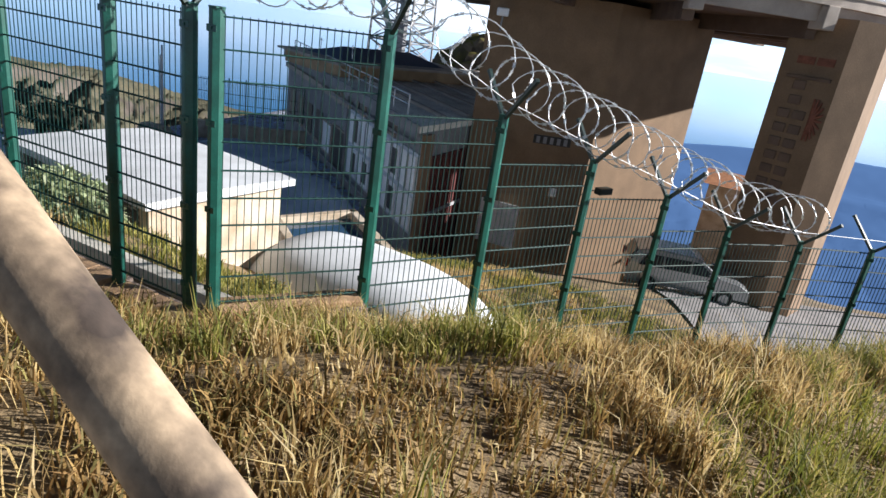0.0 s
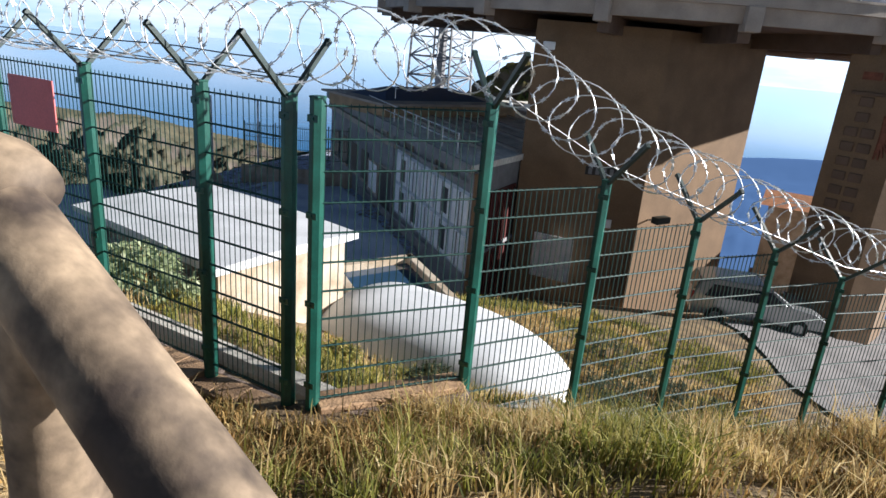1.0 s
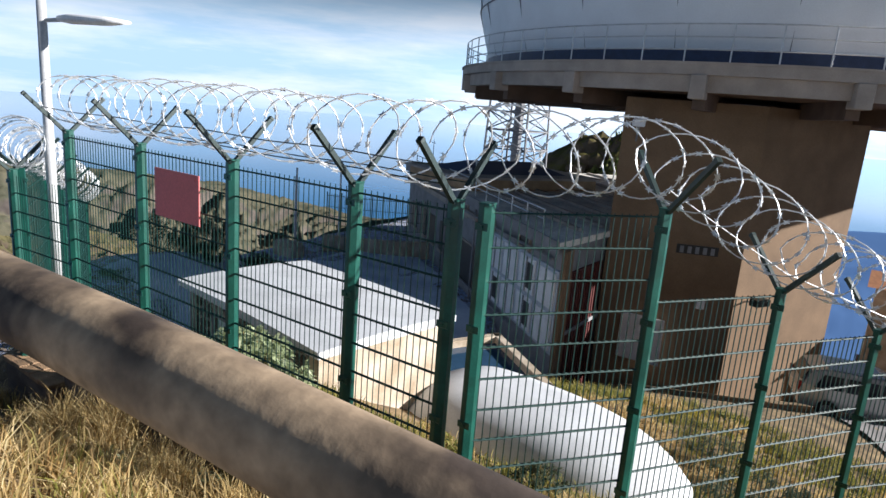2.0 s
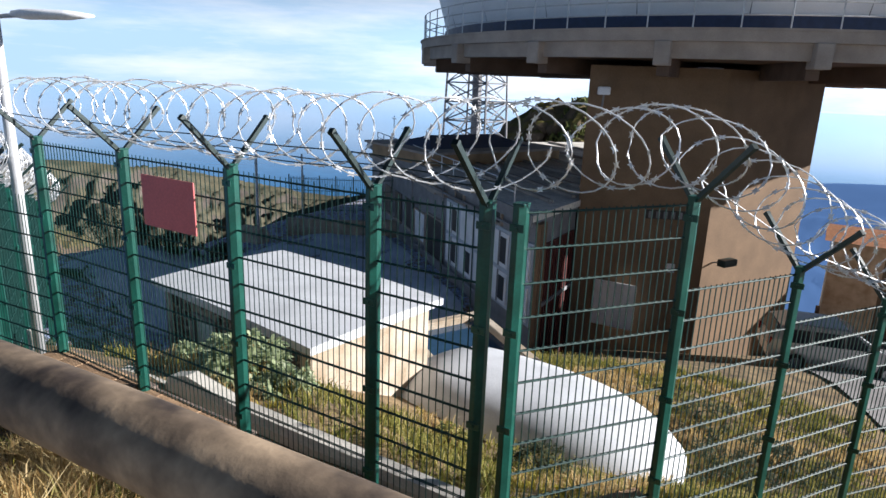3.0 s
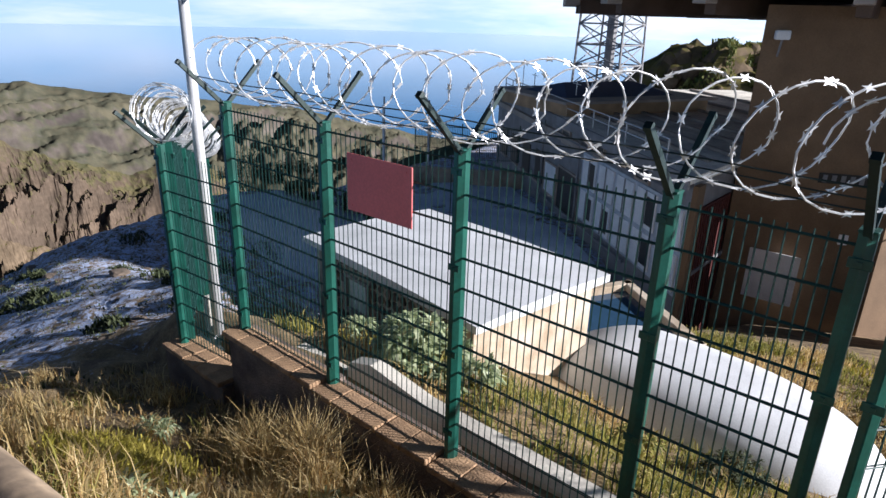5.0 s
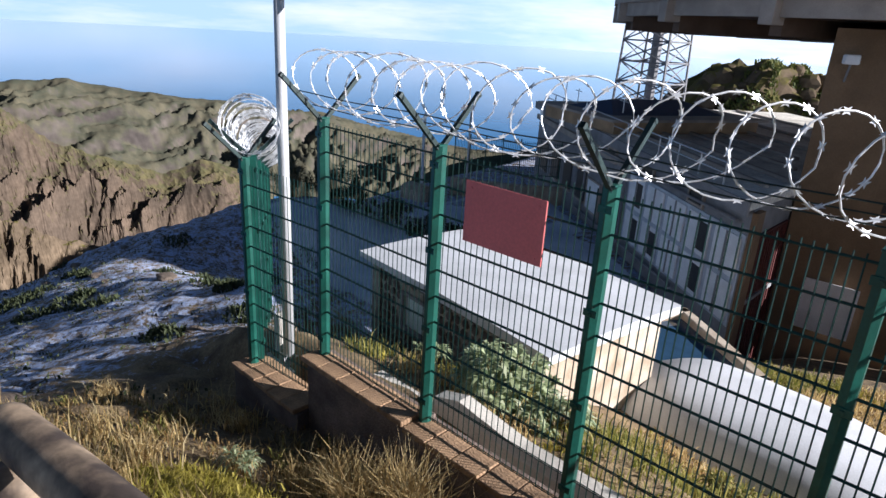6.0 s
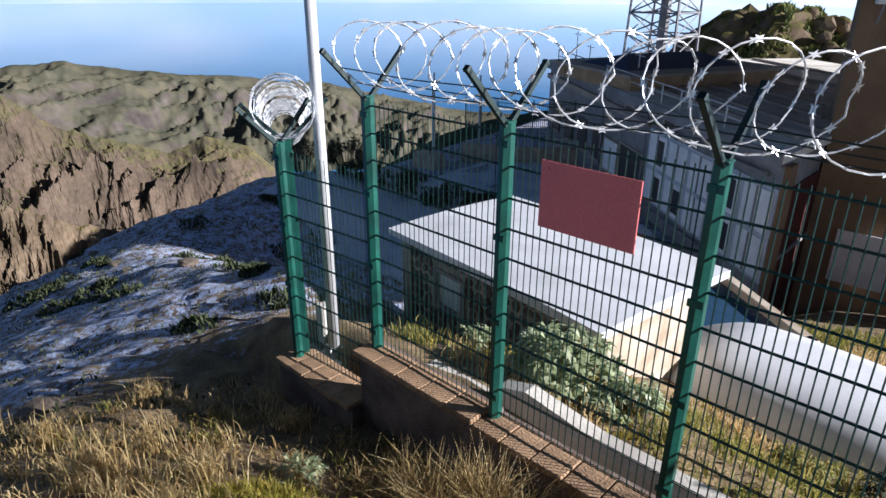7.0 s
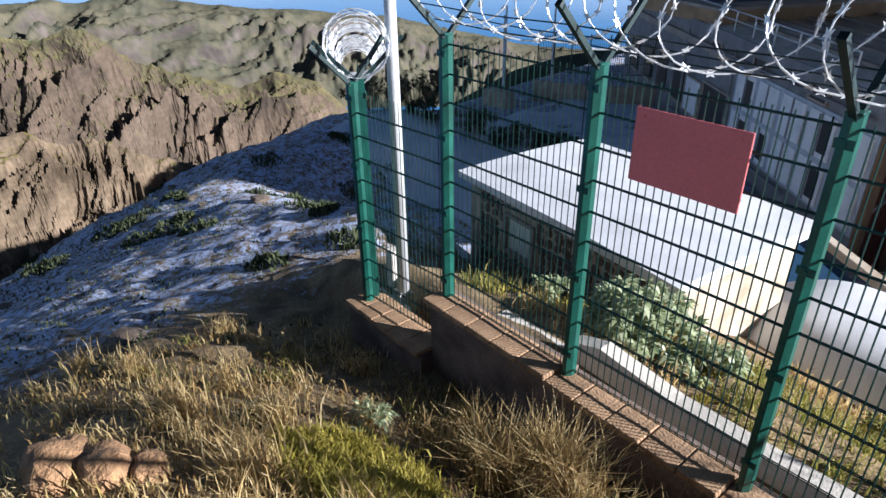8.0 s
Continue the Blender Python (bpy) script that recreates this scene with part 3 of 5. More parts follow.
part("back_wall", bm, CREAM, hut)
bm = bmesh.new()
for lo, hi in (((0.34, -0.36, -5.2), (2.62, -0.16, -1.09)), ((3.22, -0.36, -5.2), (3.92, -0.16, -1.09)), ((2.62, -0.36, -5.2), (3.22, -0.16, -2.0)), ((2.62, -0.36, -1.45), (3.22, -0.16, -1.09))):
    box(bm, lo, hi)
stone_wall = part("front_wall", bm, MORTAR, hut, "dark rubble stone wall")
bm = bmesh.new()
box(bm, (2.62, -0.24, -2.0), (3.22, -0.175, -1.45))
win = part("window", bm, PALE_SHUTTER, hut, "pale closed shutter")
for lo, hi in (((2.55, -0.20, -2.06), (2.63, -0.11, -1.40)), ((3.21, -0.20, -2.06), (3.29, -0.11, -1.40)), ((2.63, -0.20, -2.07), (3.21, -0.11, -2.0)), ((2.63, -0.20, -1.45), (3.21, -0.11, -1.39))):
    bm = bmesh.new()
    box(bm, lo, hi, bevel=0.006)
    part("window_frame", bm, GREY, win)
rng = random.Random(12)
shapes = []
for k in range(6):
    bm = bmesh.new()
    n = rng.randint(6, 8)
    ring = [(math.cos(2 * math.pi * i / n + 0.3) * rng.uniform(0.78, 1.1), math.sin(2 * math.pi * i / n + 0.3) * rng.uniform(0.78, 1.1)) for i in range(n)]
    base = [bm.verts.new((0.1 * x, 0, 0.085 * z)) for x, z in ring]
    face = [bm.verts.new((0.088 * x, rng.uniform(0.024, 0.04), 0.073 * z)) for x, z in ring]
    bm.faces.new(face)
    for i in range(n):
        bm.faces.new((base[i], base[(i + 1) % n], face[(i + 1) % n], face[i]))
    bmesh.ops.recalc_face_normals(bm, faces=bm.faces)
    me = bpy.data.meshes.new("stone")
    bm.to_mesh(me)
    bm.free()
    me.materials.append(STONE)
    shapes.append(me)
row, z = 0, -1.2
while z > -3.0:
    x = 0.22 + (row % 2) * 0.1
    while x < 4.1:
        if not (2.48 < x < 3.36 and -2.15 < z < -1.3):
            ob = new("stone", rng.choice(shapes))
            ob.parent = stone_wall
            ob.location = (x, -0.165, z + rng.uniform(-0.02, 0.02))
            ob.rotation_euler = (0, rng.uniform(0, 6.28), 0)
            s = rng.uniform(0.82, 1.12)
            ob.scale = (s, 1, s)
        x += rng.uniform(0.165, 0.215)
    z -= 0.165
    row += 1

# ---- white vault ----
bm = bmesh.new()
cx, cy, ca, cb = -4.92, 9.45, 2.78, 1.42
rings = []
for j in range(13):
    f = j / 12
    line = []
    for i in range(64):
        a = 2 * math.pi * i / 64
        c, s = math.cos(a), math.sin(a)
        k = (abs(c) ** 2.7 + abs(s) ** 2.7) ** (-1 / 2.7)
        x, y = cx + ca * k * c * f, cy + cb * k * s * f
        crown = 0.42 * (1 - f ** 2.6) - 0.34 * f ** 7
        fall = -0.42 * smooth(-0.35, -1.0, (x - cx) / ca) - 0.10 * ((x - cx) / ca)
        line.append(bm.verts.new((x, y, -2.5 + crown + fall)))
        if j == 0:
            break
    rings.append(line)
for i in range(64):
    bm.faces.new((rings[0][0], rings[1][i], rings[1][(i + 1) % 64]))
for a, b in zip(rings[1:], rings[2:]):
    for i in range(64):
        bm.faces.new((a[i], b[i], b[(i + 1) % 64], a[(i + 1) % 64]))
ret = bmesh.ops.extrude_edge_only(bm, edges=[e for e in bm.edges if e.is_boundary])
for v in [g for g in ret["geom"] if isinstance(g, bmesh.types.BMVert)]:
    v.co.z = -4.6
bmesh.ops.recalc_face_normals(bm, faces=bm.faces)
tagged(link("vault_roof", bm, FROST, smooth=True), "low white vaulted roof of a buried tank", "roof")

# ---- coped pit behind the vault ----
WATER = material("still_water", (0.03, 0.07, 0.13), 0.05, vary=0.1, bump=0.0)
pit = empty("water_pit", (-7.85, 13.5, -3.0), "shallow concrete pit with timber-coloured coping and blue water", "pit")
bm = bmesh.new()
P0, P1, P2 = Vector((0, 0, 0)), Vector((2.3, -1.75, 0)), Vector((-0.9, -1.9, 0))
for a, b in ((P0, P1), (P0, P2), (P2, P2 + P1), (P1, P1 + P2)):
    d = (b - a).normalized()
    box(bm, (-0.1, -0.11, -0.35), ((b - a).length + 0.1, 0.11, 0.1), Matrix.Translation(a) @ Matrix.Rotation(math.atan2(d.y, d.x), 4, "Z"), bevel=0.02)
    part("coping", bm, CREAM, pit)
    bm = bmesh.new()
bm.free()
bm = bmesh.new()
prism(bm, [(P0.x, P0.y), (P1.x, P1.y), (P1.x + P2.x, P1.y + P2.y), (P2.x, P2.y)][::-1], -0.6, -0.06)
part("water_surface", bm, WATER, pit)

# ---- round tower ----
tower = empty("radar_tower", (-3.6, 26, -6), "ochre concrete tower with a round platform and white radome", "tower")
OFF = Matrix.Translation((3.6, -26, 6))
BLUEBAND = material("dark_blue_band", (0.02, 0.035, 0.09), 0.5, vary=0.2, bump=0.05)
REDOX = material("red_oxide_door", (0.10, 0.02, 0.018), 0.6, vary=0.2, bump=0.1)


def off(bm):
    bm.transform(OFF)
    return bm


part("wall", off(prism(bmesh.new(), [(-7.93, 20.41), (-4.1, 22.25), (-1.62, 26.8), (-3.2, 29.5), (-9.2, 25.5)], -8.5, 3.25)), TOWER, tower)
pillar = part("pillar", off(prism(bmesh.new(), [(0.85, 22.75), (2.45, 22.05), (3.35, 22.75), (3.9, 25), (1.6, 25.6)], -8.5, 3.6)), TOWER, tower)
PC, PR, SEG = (-6.5, 31.2), 12.5, 120


def disc(bm, r0, r1, z0, z1):
    """A ring about the platform's middle."""
    rings = []
    for r, z in ((r1, z0), (r1, z1), (r0, z1), (r0, z0)):
        rings.append([bm.verts.new((PC[0] + r * math.cos(2 * math.pi * i / SEG), PC[1] + r * math.sin(2 * math.pi * i / SEG), z)) for i in range(SEG)])
    for a, b in zip(rings, rings[1:] + rings[:1]):
        for i in range(SEG):
            bm.faces.new((a[i], a[(i + 1) % SEG], b[(i + 1) % SEG], b[i]))
    bmesh.ops.recalc_face_normals(bm, faces=bm.faces)
    return bm


def radial(angle):
    return Matrix.Translation((PC[0], PC[1], 0)) @ Matrix.Rotation(radians(angle), 4, "Z")


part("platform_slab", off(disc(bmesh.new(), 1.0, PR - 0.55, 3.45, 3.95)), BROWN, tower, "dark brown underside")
part("rim", off(disc(bmesh.new(), PR - 0.55, PR, 3.86, 4.14)), RIM, tower, "pale concrete rim")
part("fascia", off(disc(bmesh.new(), PR - 0.5, PR - 0.22, 3.42, 3.86)), RIM, tower)
part("lip", off(disc(bmesh.new(), PR - 0.3, PR + 0.05, 4.14, 4.2)), RIM, tower)
part("skirt", off(disc(bmesh.new(), PR - 1.3, PR - 1.0, 4.14, 4.62)), BLUEBAND, tower, "dark blue band below the radome")
for i in range(20):
    a = i * 360 / 20 + 5
    bm = bmesh.new()
    box(bm, (PR - 0.5, -0.21, 3.22), (PR + 0.06, 0.21, 3.862), radial(a), bevel=0.02)
    part("bracket", off(bm), RIM, tower)
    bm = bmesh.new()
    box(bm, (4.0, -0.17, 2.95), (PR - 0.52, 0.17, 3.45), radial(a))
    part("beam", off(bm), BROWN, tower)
for k in range(3):
    bm = bmesh.new()
    r, z = PR - 0.12, 4.2 + 0.33 * (k + 1)
    ring = [Vector((PC[0] + r * math.cos(2 * math.pi * i / SEG), PC[1] + r * math.sin(2 * math.pi * i / SEG), z)) for i in range(SEG)]
    for i in range(SEG):
        bar(bm, ring[i], ring[(i + 1) % SEG], 0.02, sides=4, cap=False)
    part("handrail", off(bm), POLE, tower)
for i in range(66):
    a = radians(i * 360 / 66)
    bm = bmesh.new()
    p = (PC[0] + (PR - 0.12) * math.cos(a), PC[1] + (PR - 0.12) * math.sin(a))
    bar(bm, (*p, 4.2), (*p, 5.2), 0.022, sides=5)
    part("baluster", off(bm), POLE, tower)
bm = bmesh.new()
bmesh.ops.create_uvsphere(bm, u_segments=72, v_segments=36, radius=12.1)
bmesh.ops.delete(bm, geom=[v for v in bm.verts if v.co.z < -4.6], context="VERTS")
bmesh.ops.translate(bm, verts=bm.verts, vec=(PC[0], PC[1], 8.7))
part("radome", off(bm), RADOME, tower, "white radome shell", smooth=True)
bm = bmesh.new()
for i in range(24):
    for j in range(6):
        lat0, lat1 = -22 + 12 * j, -22 + 12 * (j + 1)
        lon = i * 15 + (7.5 if j % 2 else 0)
        pt = lambda la, lo: Vector((PC[0] + 12.12 * math.cos(radians(la)) * math.cos(radians(lo)), PC[1] + 12.12 * math.cos(radians(la)) * math.sin(radians(lo)), 8.7 + 12.12 * math.sin(radians(la))))
        bar(bm, pt(lat0, lon), pt(lat1, lon), 0.035, sides=4, cap=False)
        for h in range(4):
            bar(bm, pt(lat1, lon + h * 3.75), pt(lat1, lon + (h + 1) * 3.75), 0.03, sides=4, cap=False)
part("panel_seams", off(bm), GREY, tower)

# what hangs on the tower's shaded face
FACE = Matrix.Translation((-7.93, 20.41, 0)) @ Matrix.Rotation(math.atan2(2.04, 4.15), 4, "Z")
board = empty("white_board", (0, 0, 0), "blank white board standing off the tower wall", "board")
bm = bmesh.new()
LEAN = FACE @ Matrix.Translation((0.78, -0.06, 0)) @ Matrix.Rotation(radians(-24), 4, "Z")
box(bm, (0.0, -0.05, -5.3), (1.42, 0.0, -3.72), LEAN, bevel=0.008)
part("board_face", bm, WHITE, board)
for x in (0.08, 0.7, 1.34):
    bm = bmesh.new()
    box(bm, (x - 0.03, 0.0, -5.25), (x + 0.03, 0.03, -3.78), LEAN)
    part("batten", bm, GREY, board)
bm = bmesh.new()
bar(bm, LEAN @ Vector((1.2, 0.03, -4.4)), FACE @ Vector((1.9, 0.0, -4.4)), 0.025)
part("stay", bm, GREY, board)
cctv = empty("security_camera", (0, 0, 0), "small white wall camera below the platform", "camera unit")
bm = bmesh.new()
box(bm, (0.25, -0.42, 2.35), (0.62, -0.12, 2.6), FACE, bevel=0.03)
part("housing", bm, WHITE, cctv)
bm = bmesh.new()
bar(bm, FACE @ Vector((0.45, -0.25, 2.36)), FACE @ Vector((0.45, -0.02, 1.9)), 0.03)
part("bracket", bm, GREY, cctv)
vent = empty("wall_vent", (0, 0, 0), "dark louvred vent in the tower wall", "vent")
bm = bmesh.new()
box(bm, (2.2, -0.05, -1.55), (3.5, -0.01, -1.25), FACE)
part("frame", bm, DARK, vent)
for k in range(5):
    bm = bmesh.new()
    box(bm, (2.3 + k * 0.24, -0.08, -1.52), (2.42 + k * 0.24, -0.05, -1.3), FACE)
    part("slat", bm, GREY, vent)
bm = bmesh.new()
box(bm, (3.1, -0.09, -3.35), (3.35, -0.01, -3.05), FACE, bevel=0.01)
tagged(link("junction_box", bm, WHITE), "small pale junction box on the tower wall", "box")
FACE2 = Matrix.Translation((-4.1, 22.25, 0)) @ Matrix.Rotation(math.atan2(4.55, 2.48), 4, "Z")
flood = empty("flood_light", (0, 0, 0), "small dark flood light on a bracket on the tower", "light fitting")
bm = bmesh.new()
bar(bm, FACE2 @ Vector((0.5, 0, -3.0)), FACE2 @ Vector((0.5, -0.5, -2.85)), 0.03)
part("bracket", bm, GREY, flood)
bm = bmesh.new()
box(bm, (0.1, -0.75, -2.95), (0.75, -0.45, -2.72), FACE2, bevel=0.02)
part("lamp_body", bm, ARM, flood)

# relief on the pillar: a ladder of dark blocks, bars for the inscription, and a plain round emblem
PF = Matrix.Translation((0.85, 22.75, 0)) @ Matrix.Rotation(math.atan2(-0.7, 1.6), 4, "Z")
rng = random.Random(3)
for r in range(9):
    for c in range(2 if r < 7 else 1):
        bm = bmesh.new()
        x, z = 0.35 + c * 0.45 + (0.2 if r >= 7 else 0), -1.9 + r * 0.43
        box(bm, (x, -0.05, z), (x + 0.36, 0.02, z + 0.27), PF, bevel=0.02)
        bm.transform(OFF)
        part("block", bm, BROWN, pillar)
RUST = material("rusty_emblem", (0.20, 0.07, 0.04), 0.8, vary=0.3, bump=0.4)
bm = bmesh.new()
for k in range(11):
    a = radians(-100 + k * 20)
    bar(bm, PF @ Vector((1.36, -0.05, 0.75)), PF @ Vector((1.36 + 0.32 * math.cos(a), -0.05, 0.75 + 0.62 * math.sin(a))), 0.06, 0.03, 5)
part("emblem", off(bm), RUST, pillar, "rust-red plain emblem")
for w0, w1 in ((0.45, 0.95), (1.02, 1.5)):
    bm = bmesh.new()
    box(bm, (w0, -0.03, 2.28), (w1, 0.01, 2.5), PF)
    part("inscription", off(bm), RUST, pillar, "worn reddish bars of lettering")
bm = bmesh.new()
box(bm, (0.3, -0.1, 1.85), (1.55, 0.02, 1.95), PF, bevel=0.01)
part("ledge", off(bm), BROWN, pillar)

# ---- long building beside the tower ----
building = empty("station_building", (-8.9, 17.9, -6), "grey station building with white shutters and a flat roof", "building")
# its x runs along the facade, its y away from it to the south
building.rotation_euler = (0, 0, math.atan2(12.4, -15.3))
L = 19.7
bm = bmesh.new()
prism(bm, [(-1.2, 0), (L, 0), (L, -14.5), (4.2, -14.5), (5.1, -5.8), (0.9, -2.55)], -3.0, 4.75)
part("wall", bm, GREY, building)
ROOFTOP = material("pale_roof_screed", (0.78, 0.74, 0.66), 0.9, vary=0.3, scale=0.7, bump=0.3, fine=9)
bm = bmesh.new()
prism(bm, [(-1.35, 0.25), (L + 0.1, 0.25), (L + 0.1, -15), (4.0, -15), (4.95, -5.75), (0.7, -2.55)], 4.752, 4.95)
roof = part("roof", bm, ROOFTOP, building, "pale flat roof slab")
for y in (-1.3, -2.5, -3.9, -5.2, -7.0, -9.0, -11.5):
    bm = bmesh.new()
    x0 = 0.4 if y > -2.3 else 1.1 - (y + 2.55) * 1.36 if y > -5.6 else 5.2
    box(bm, (x0, y - 0.09, 4.951), (L - 0.4, y + 0.09, 5.06), bevel=0.02)
    part("roof_kerb", bm, RIM, roof)
bm = bmesh.new()
box(bm, (-1.37, 0.25, 4.62), (L + 0.1, 0.31, 4.99))
part("fascia", bm, GREY, building)
PALE_BLUE = material("pale_blue_render", (0.50, 0.54, 0.60), 0.8, vary=0.22, scale=1.5, bump=0.2)
bm = bmesh.new()
box(bm, (-1.19, 0.0, 1.45), (6.4, 0.06, 4.05))
part("shutter_wall", bm, PALE_BLUE, building)
for i in range(5):
    for z0, h in ((1.55, 1.1), (2.8, 1.15)):
        bm = bmesh.new()
        x = -1.05 + i * 1.5
        box(bm, (x, 0.06, z0), (x + 1.25, 0.11, z0 + h), bevel=0.01)
        sh = part("shutter", bm, WHITE, building, "white shutter")
        bm = bmesh.new()
        box(bm, (x + 0.59, 0.11, z0), (x + 0.66, 0.135, z0 + h))
        part("mullion", bm, GREY, sh)
        if i in (1, 4) or (i == 3 and z0 < 2):
            bm = bmesh.new()
            box(bm, (x + 0.12, 0.112, z0 + 0.15), (x + 0.55, 0.125, z0 + h - 0.15))
            part("pane", bm, DARK, sh)
for x, w_, z0, h, mat in ((6.8, 2.1, 1.2, 1.7, DARK), (9.2, 1.5, 1.45, 1.3, WHITE), (1.2, 0.8, 4.16, 0.4, DARK), (4.6, 0.8, 4.16, 0.4, DARK), (8.0, 0.8, 4.0, 0.45, DARK)):
    bm = bmesh.new()
    box(bm, (x, 0.0, z0), (x + w_, 0.05, z0 + h))
    wd = part("window", bm, mat, building)
    for x0, x1, za, zb in ((x - 0.07, x, z0 - 0.07, z0 + h + 0.07), (x + w_, x + w_ + 0.07, z0 - 0.07, z0 + h + 0.07), (x, x + w_, z0 + h, z0 + h + 0.07), (x, x + w_, z0 - 0.07, z0)):
        bm = bmesh.new()
        box(bm, (x0, 0.0, za), (x1, 0.09, zb))
        part("frame", bm, RIM, wd)
# conduits and a downpipe on the facade
for x0, z0, x1, z1 in ((-0.8, 4.35, 9.5, 4.2), (6.55, 0.0, 6.55, 4.6), (2.0, 1.3, 12.0, 1.15), (10.9, 0.2, 10.9, 4.6)):
    bm = bmesh.new()
    bar(bm, (x0, 0.16, z0), (x1, 0.16, z1), 0.045, sides=6)
    part("conduit", bm, GREY, building)
for i in range(4):
    bm = bmesh.new()
    x = 11.0 + i * 2.1
    box(bm, (x, 0.0, 1.6), (x + 1.2, 0.05, 3.0))
    wd = part("window", bm, DARK, building)
    bm = bmesh.new()
    box(bm, (x - 0.08, 0.0, 1.5), (x + 1.28, 0.12, 1.6))
    part("sill", bm, RIM, wd)
END = Matrix.Translation((-1.2, 0, 0)) @ Matrix.Rotation(math.atan2(-2.55, 2.1), 4, "Z")
bm = bmesh.new()
box(bm, (0.45, -0.07, -1.5), (3.1, -0.004, 3.95), END)
gate = part("door", bm, REDOX, building, "dark red ribbed metal door")
for k in range(13):
    bm = bmesh.new()
    box(bm, (0.5 + k * 0.2, -0.1, -1.45), (0.58 + k * 0.2, -0.07, 3.9), END)
    part("rib", bm, REDOX, gate)
bm = bmesh.new()
box(bm, (0.42, -0.13, 2.0), (3.12, -0.07, 2.12), END)
part("crossbar", bm, GREY, gate)
bm = bmesh.new()
box(bm, (-0.1, -0.16, -2.0), (0.4, -0.004, 4.7), END)
part("pilaster", bm, TOWER, building)
bm = bmesh.new()
box(bm, (6.45, 0.0, 4.05), (L, 0.18, 4.3))
part("ledge", bm, RIM, building)
for i in range(14):
    bm = bmesh.new()
    x = 0.6 + i * 1.4
    bar(bm, (x, -0.1, 4.95), (x, -0.1, 5.6), 0.03, sides=5)
    part("railing_post", bm, POLE, building)
for z in (5.3, 5.6):
    bm = bmesh.new()
    bar(bm, (0.6, -0.1, z), (18.8, -0.1, z), 0.025, sides=5)
    part("rail", bm, POLE, building)
for i, (x, h) in enumerate(((18.6, 1.6), (16.5, 1.1), (13.2, 0.9), (10.5, 1.3))):
    bm = bmesh.new()
    bar(bm, (x, -1.0, 4.95), (x, -1.0, 4.95 + h), 0.025, sides=5)
    bar(bm, (x - 0.5, -1.0, 4.95 + h * 0.9), (x + 0.5, -1.0, 4.95 + h * 0.9), 0.018, sides=4)
    part("aerial", bm, POLE, building)

annex = empty("roof_annex", (-15.8, 23.6, -1.05), "low tan rooftop block with a dark flat roof", "rooftop block")
annex.rotation_euler = (0, 0, math.atan2(6.3, 2.9))
bm = bmesh.new()
box(bm, (0, 0, -0.05), (7.6, 5.5, 0.52))
part("wall", bm, material("tan_render", (0.42, 0.28, 0.16), 0.85, vary=0.25, scale=1.5, bump=0.3), annex)
bm = bmesh.new()
prism(bm, [(-0.3, -0.3), (7.9, -0.3), (7.9, 5.8), (-0.3, 5.8)], 0.52, 0.62)
part("roof", bm, RIM, annex)
bm = bmesh.new()
vs = [bm.verts.new(v) for v in ((0.6, 1.0, 0.62), (6.5, 1.0, 0.62), (6.5, 4.5, 0.62), (0.6, 4.5, 0.62), (1.6, 2.7, 1.1), (5.5, 2.7, 1.1))]
for q in ((0, 1, 5, 4), (2, 3, 4, 5), (3, 0, 4), (1, 2, 5), (3, 2, 1, 0)):
    bm.faces.new([vs[i] for i in q])
bmesh.ops.recalc_face_normals(bm, faces=bm.faces)
part("skylight", bm, BLUEBAND, annex, "dark blue roof hump")

# ---- lattice mast ----
mast = empty("lattice_mast", (-23.2, 41.0, -4), "grey steel lattice mast behind the buildings", "mast")
H, W0, W1 = 19.0, 1.75, 1.2
leg = lambda k, h: Vector(((W0 + (W1 - W0) * h / H) * (1, 1, -1, -1)[k], (W0 + (W1 - W0) * h / H) * (1, -1, -1, 1)[k], h))
for k in range(4):
    bm = bmesh.new()
    bar(bm, leg(k, 0), leg(k, H), 0.09, 0.07, 5)
    part("leg", bm, GREY, mast)
    h = 0.0
    while h < H - 1.2:
        for p, q in ((leg(k, h), leg((k + 1) % 4, h + 1.3)), (leg((k + 1) % 4, h), leg(k, h + 1.3)), (leg(k, h), leg((k + 1) % 4, h))):
            bm = bmesh.new()
            bar(bm, p, q, 0.05, sides=4, cap=False)
            part("brace", bm, GREY, mast)
        h += 1.3
bm = bmesh.new()
bar(bm, (0, 0, 0), (0, 0, H), 0.35, 0.35, 8)
part("cable_riser", bm, GREY, mast)

# ---- sign ----
sign = empty("sign_board", (-5.25, LY - 0.04, 1.64), "plain red-brown metal board wired to the fence", "sign")
bm = bmesh.new()
box(bm, (-0.31, -0.006, -0.2), (0.31, 0.006, 0.2), bevel=0.003)
part("board_face", bm, SIGN, sign)
for x in (-0.26, 0.26):
    for z in (-0.16, 0.16):
        bm = bmesh.new()
        bar(bm, (x, -0.012, z), (x, -0.005, z), 0.008, sides=8)
        part("bolt", bm, SIGN, sign)

# ---- tension wires under the coils ----
for k, (dy, dz) in enumerate(((-0.10, 0.11), (0.10, 0.11), (-0.22, 0.22))):
    bm = bmesh.new()
    pts = []
    for x in np.linspace(-7.14, -2.56, 40):
        pts.append((x, LY + dy, 2.0 + dz - 0.012 * math.sin((x + 7.14) / 1.27 * math.pi) ** 2))
    tube(bm, pts, 0.004, 4)
    tagged(link("tension_wire", bm, ARM), "straight wire strung between the forked heads", "wire", "tension wires of the fence")
bm = bmesh.new()
tube(bm, [(x, y, z + 0.12) for (x, y), z in zip(right_posts[1:], right_tops[1:])], 0.004, 4)
tagged(link("tension_wire", bm, STEEL), "straight wire stepping down the fence", "wire", "tension wires of the fence")

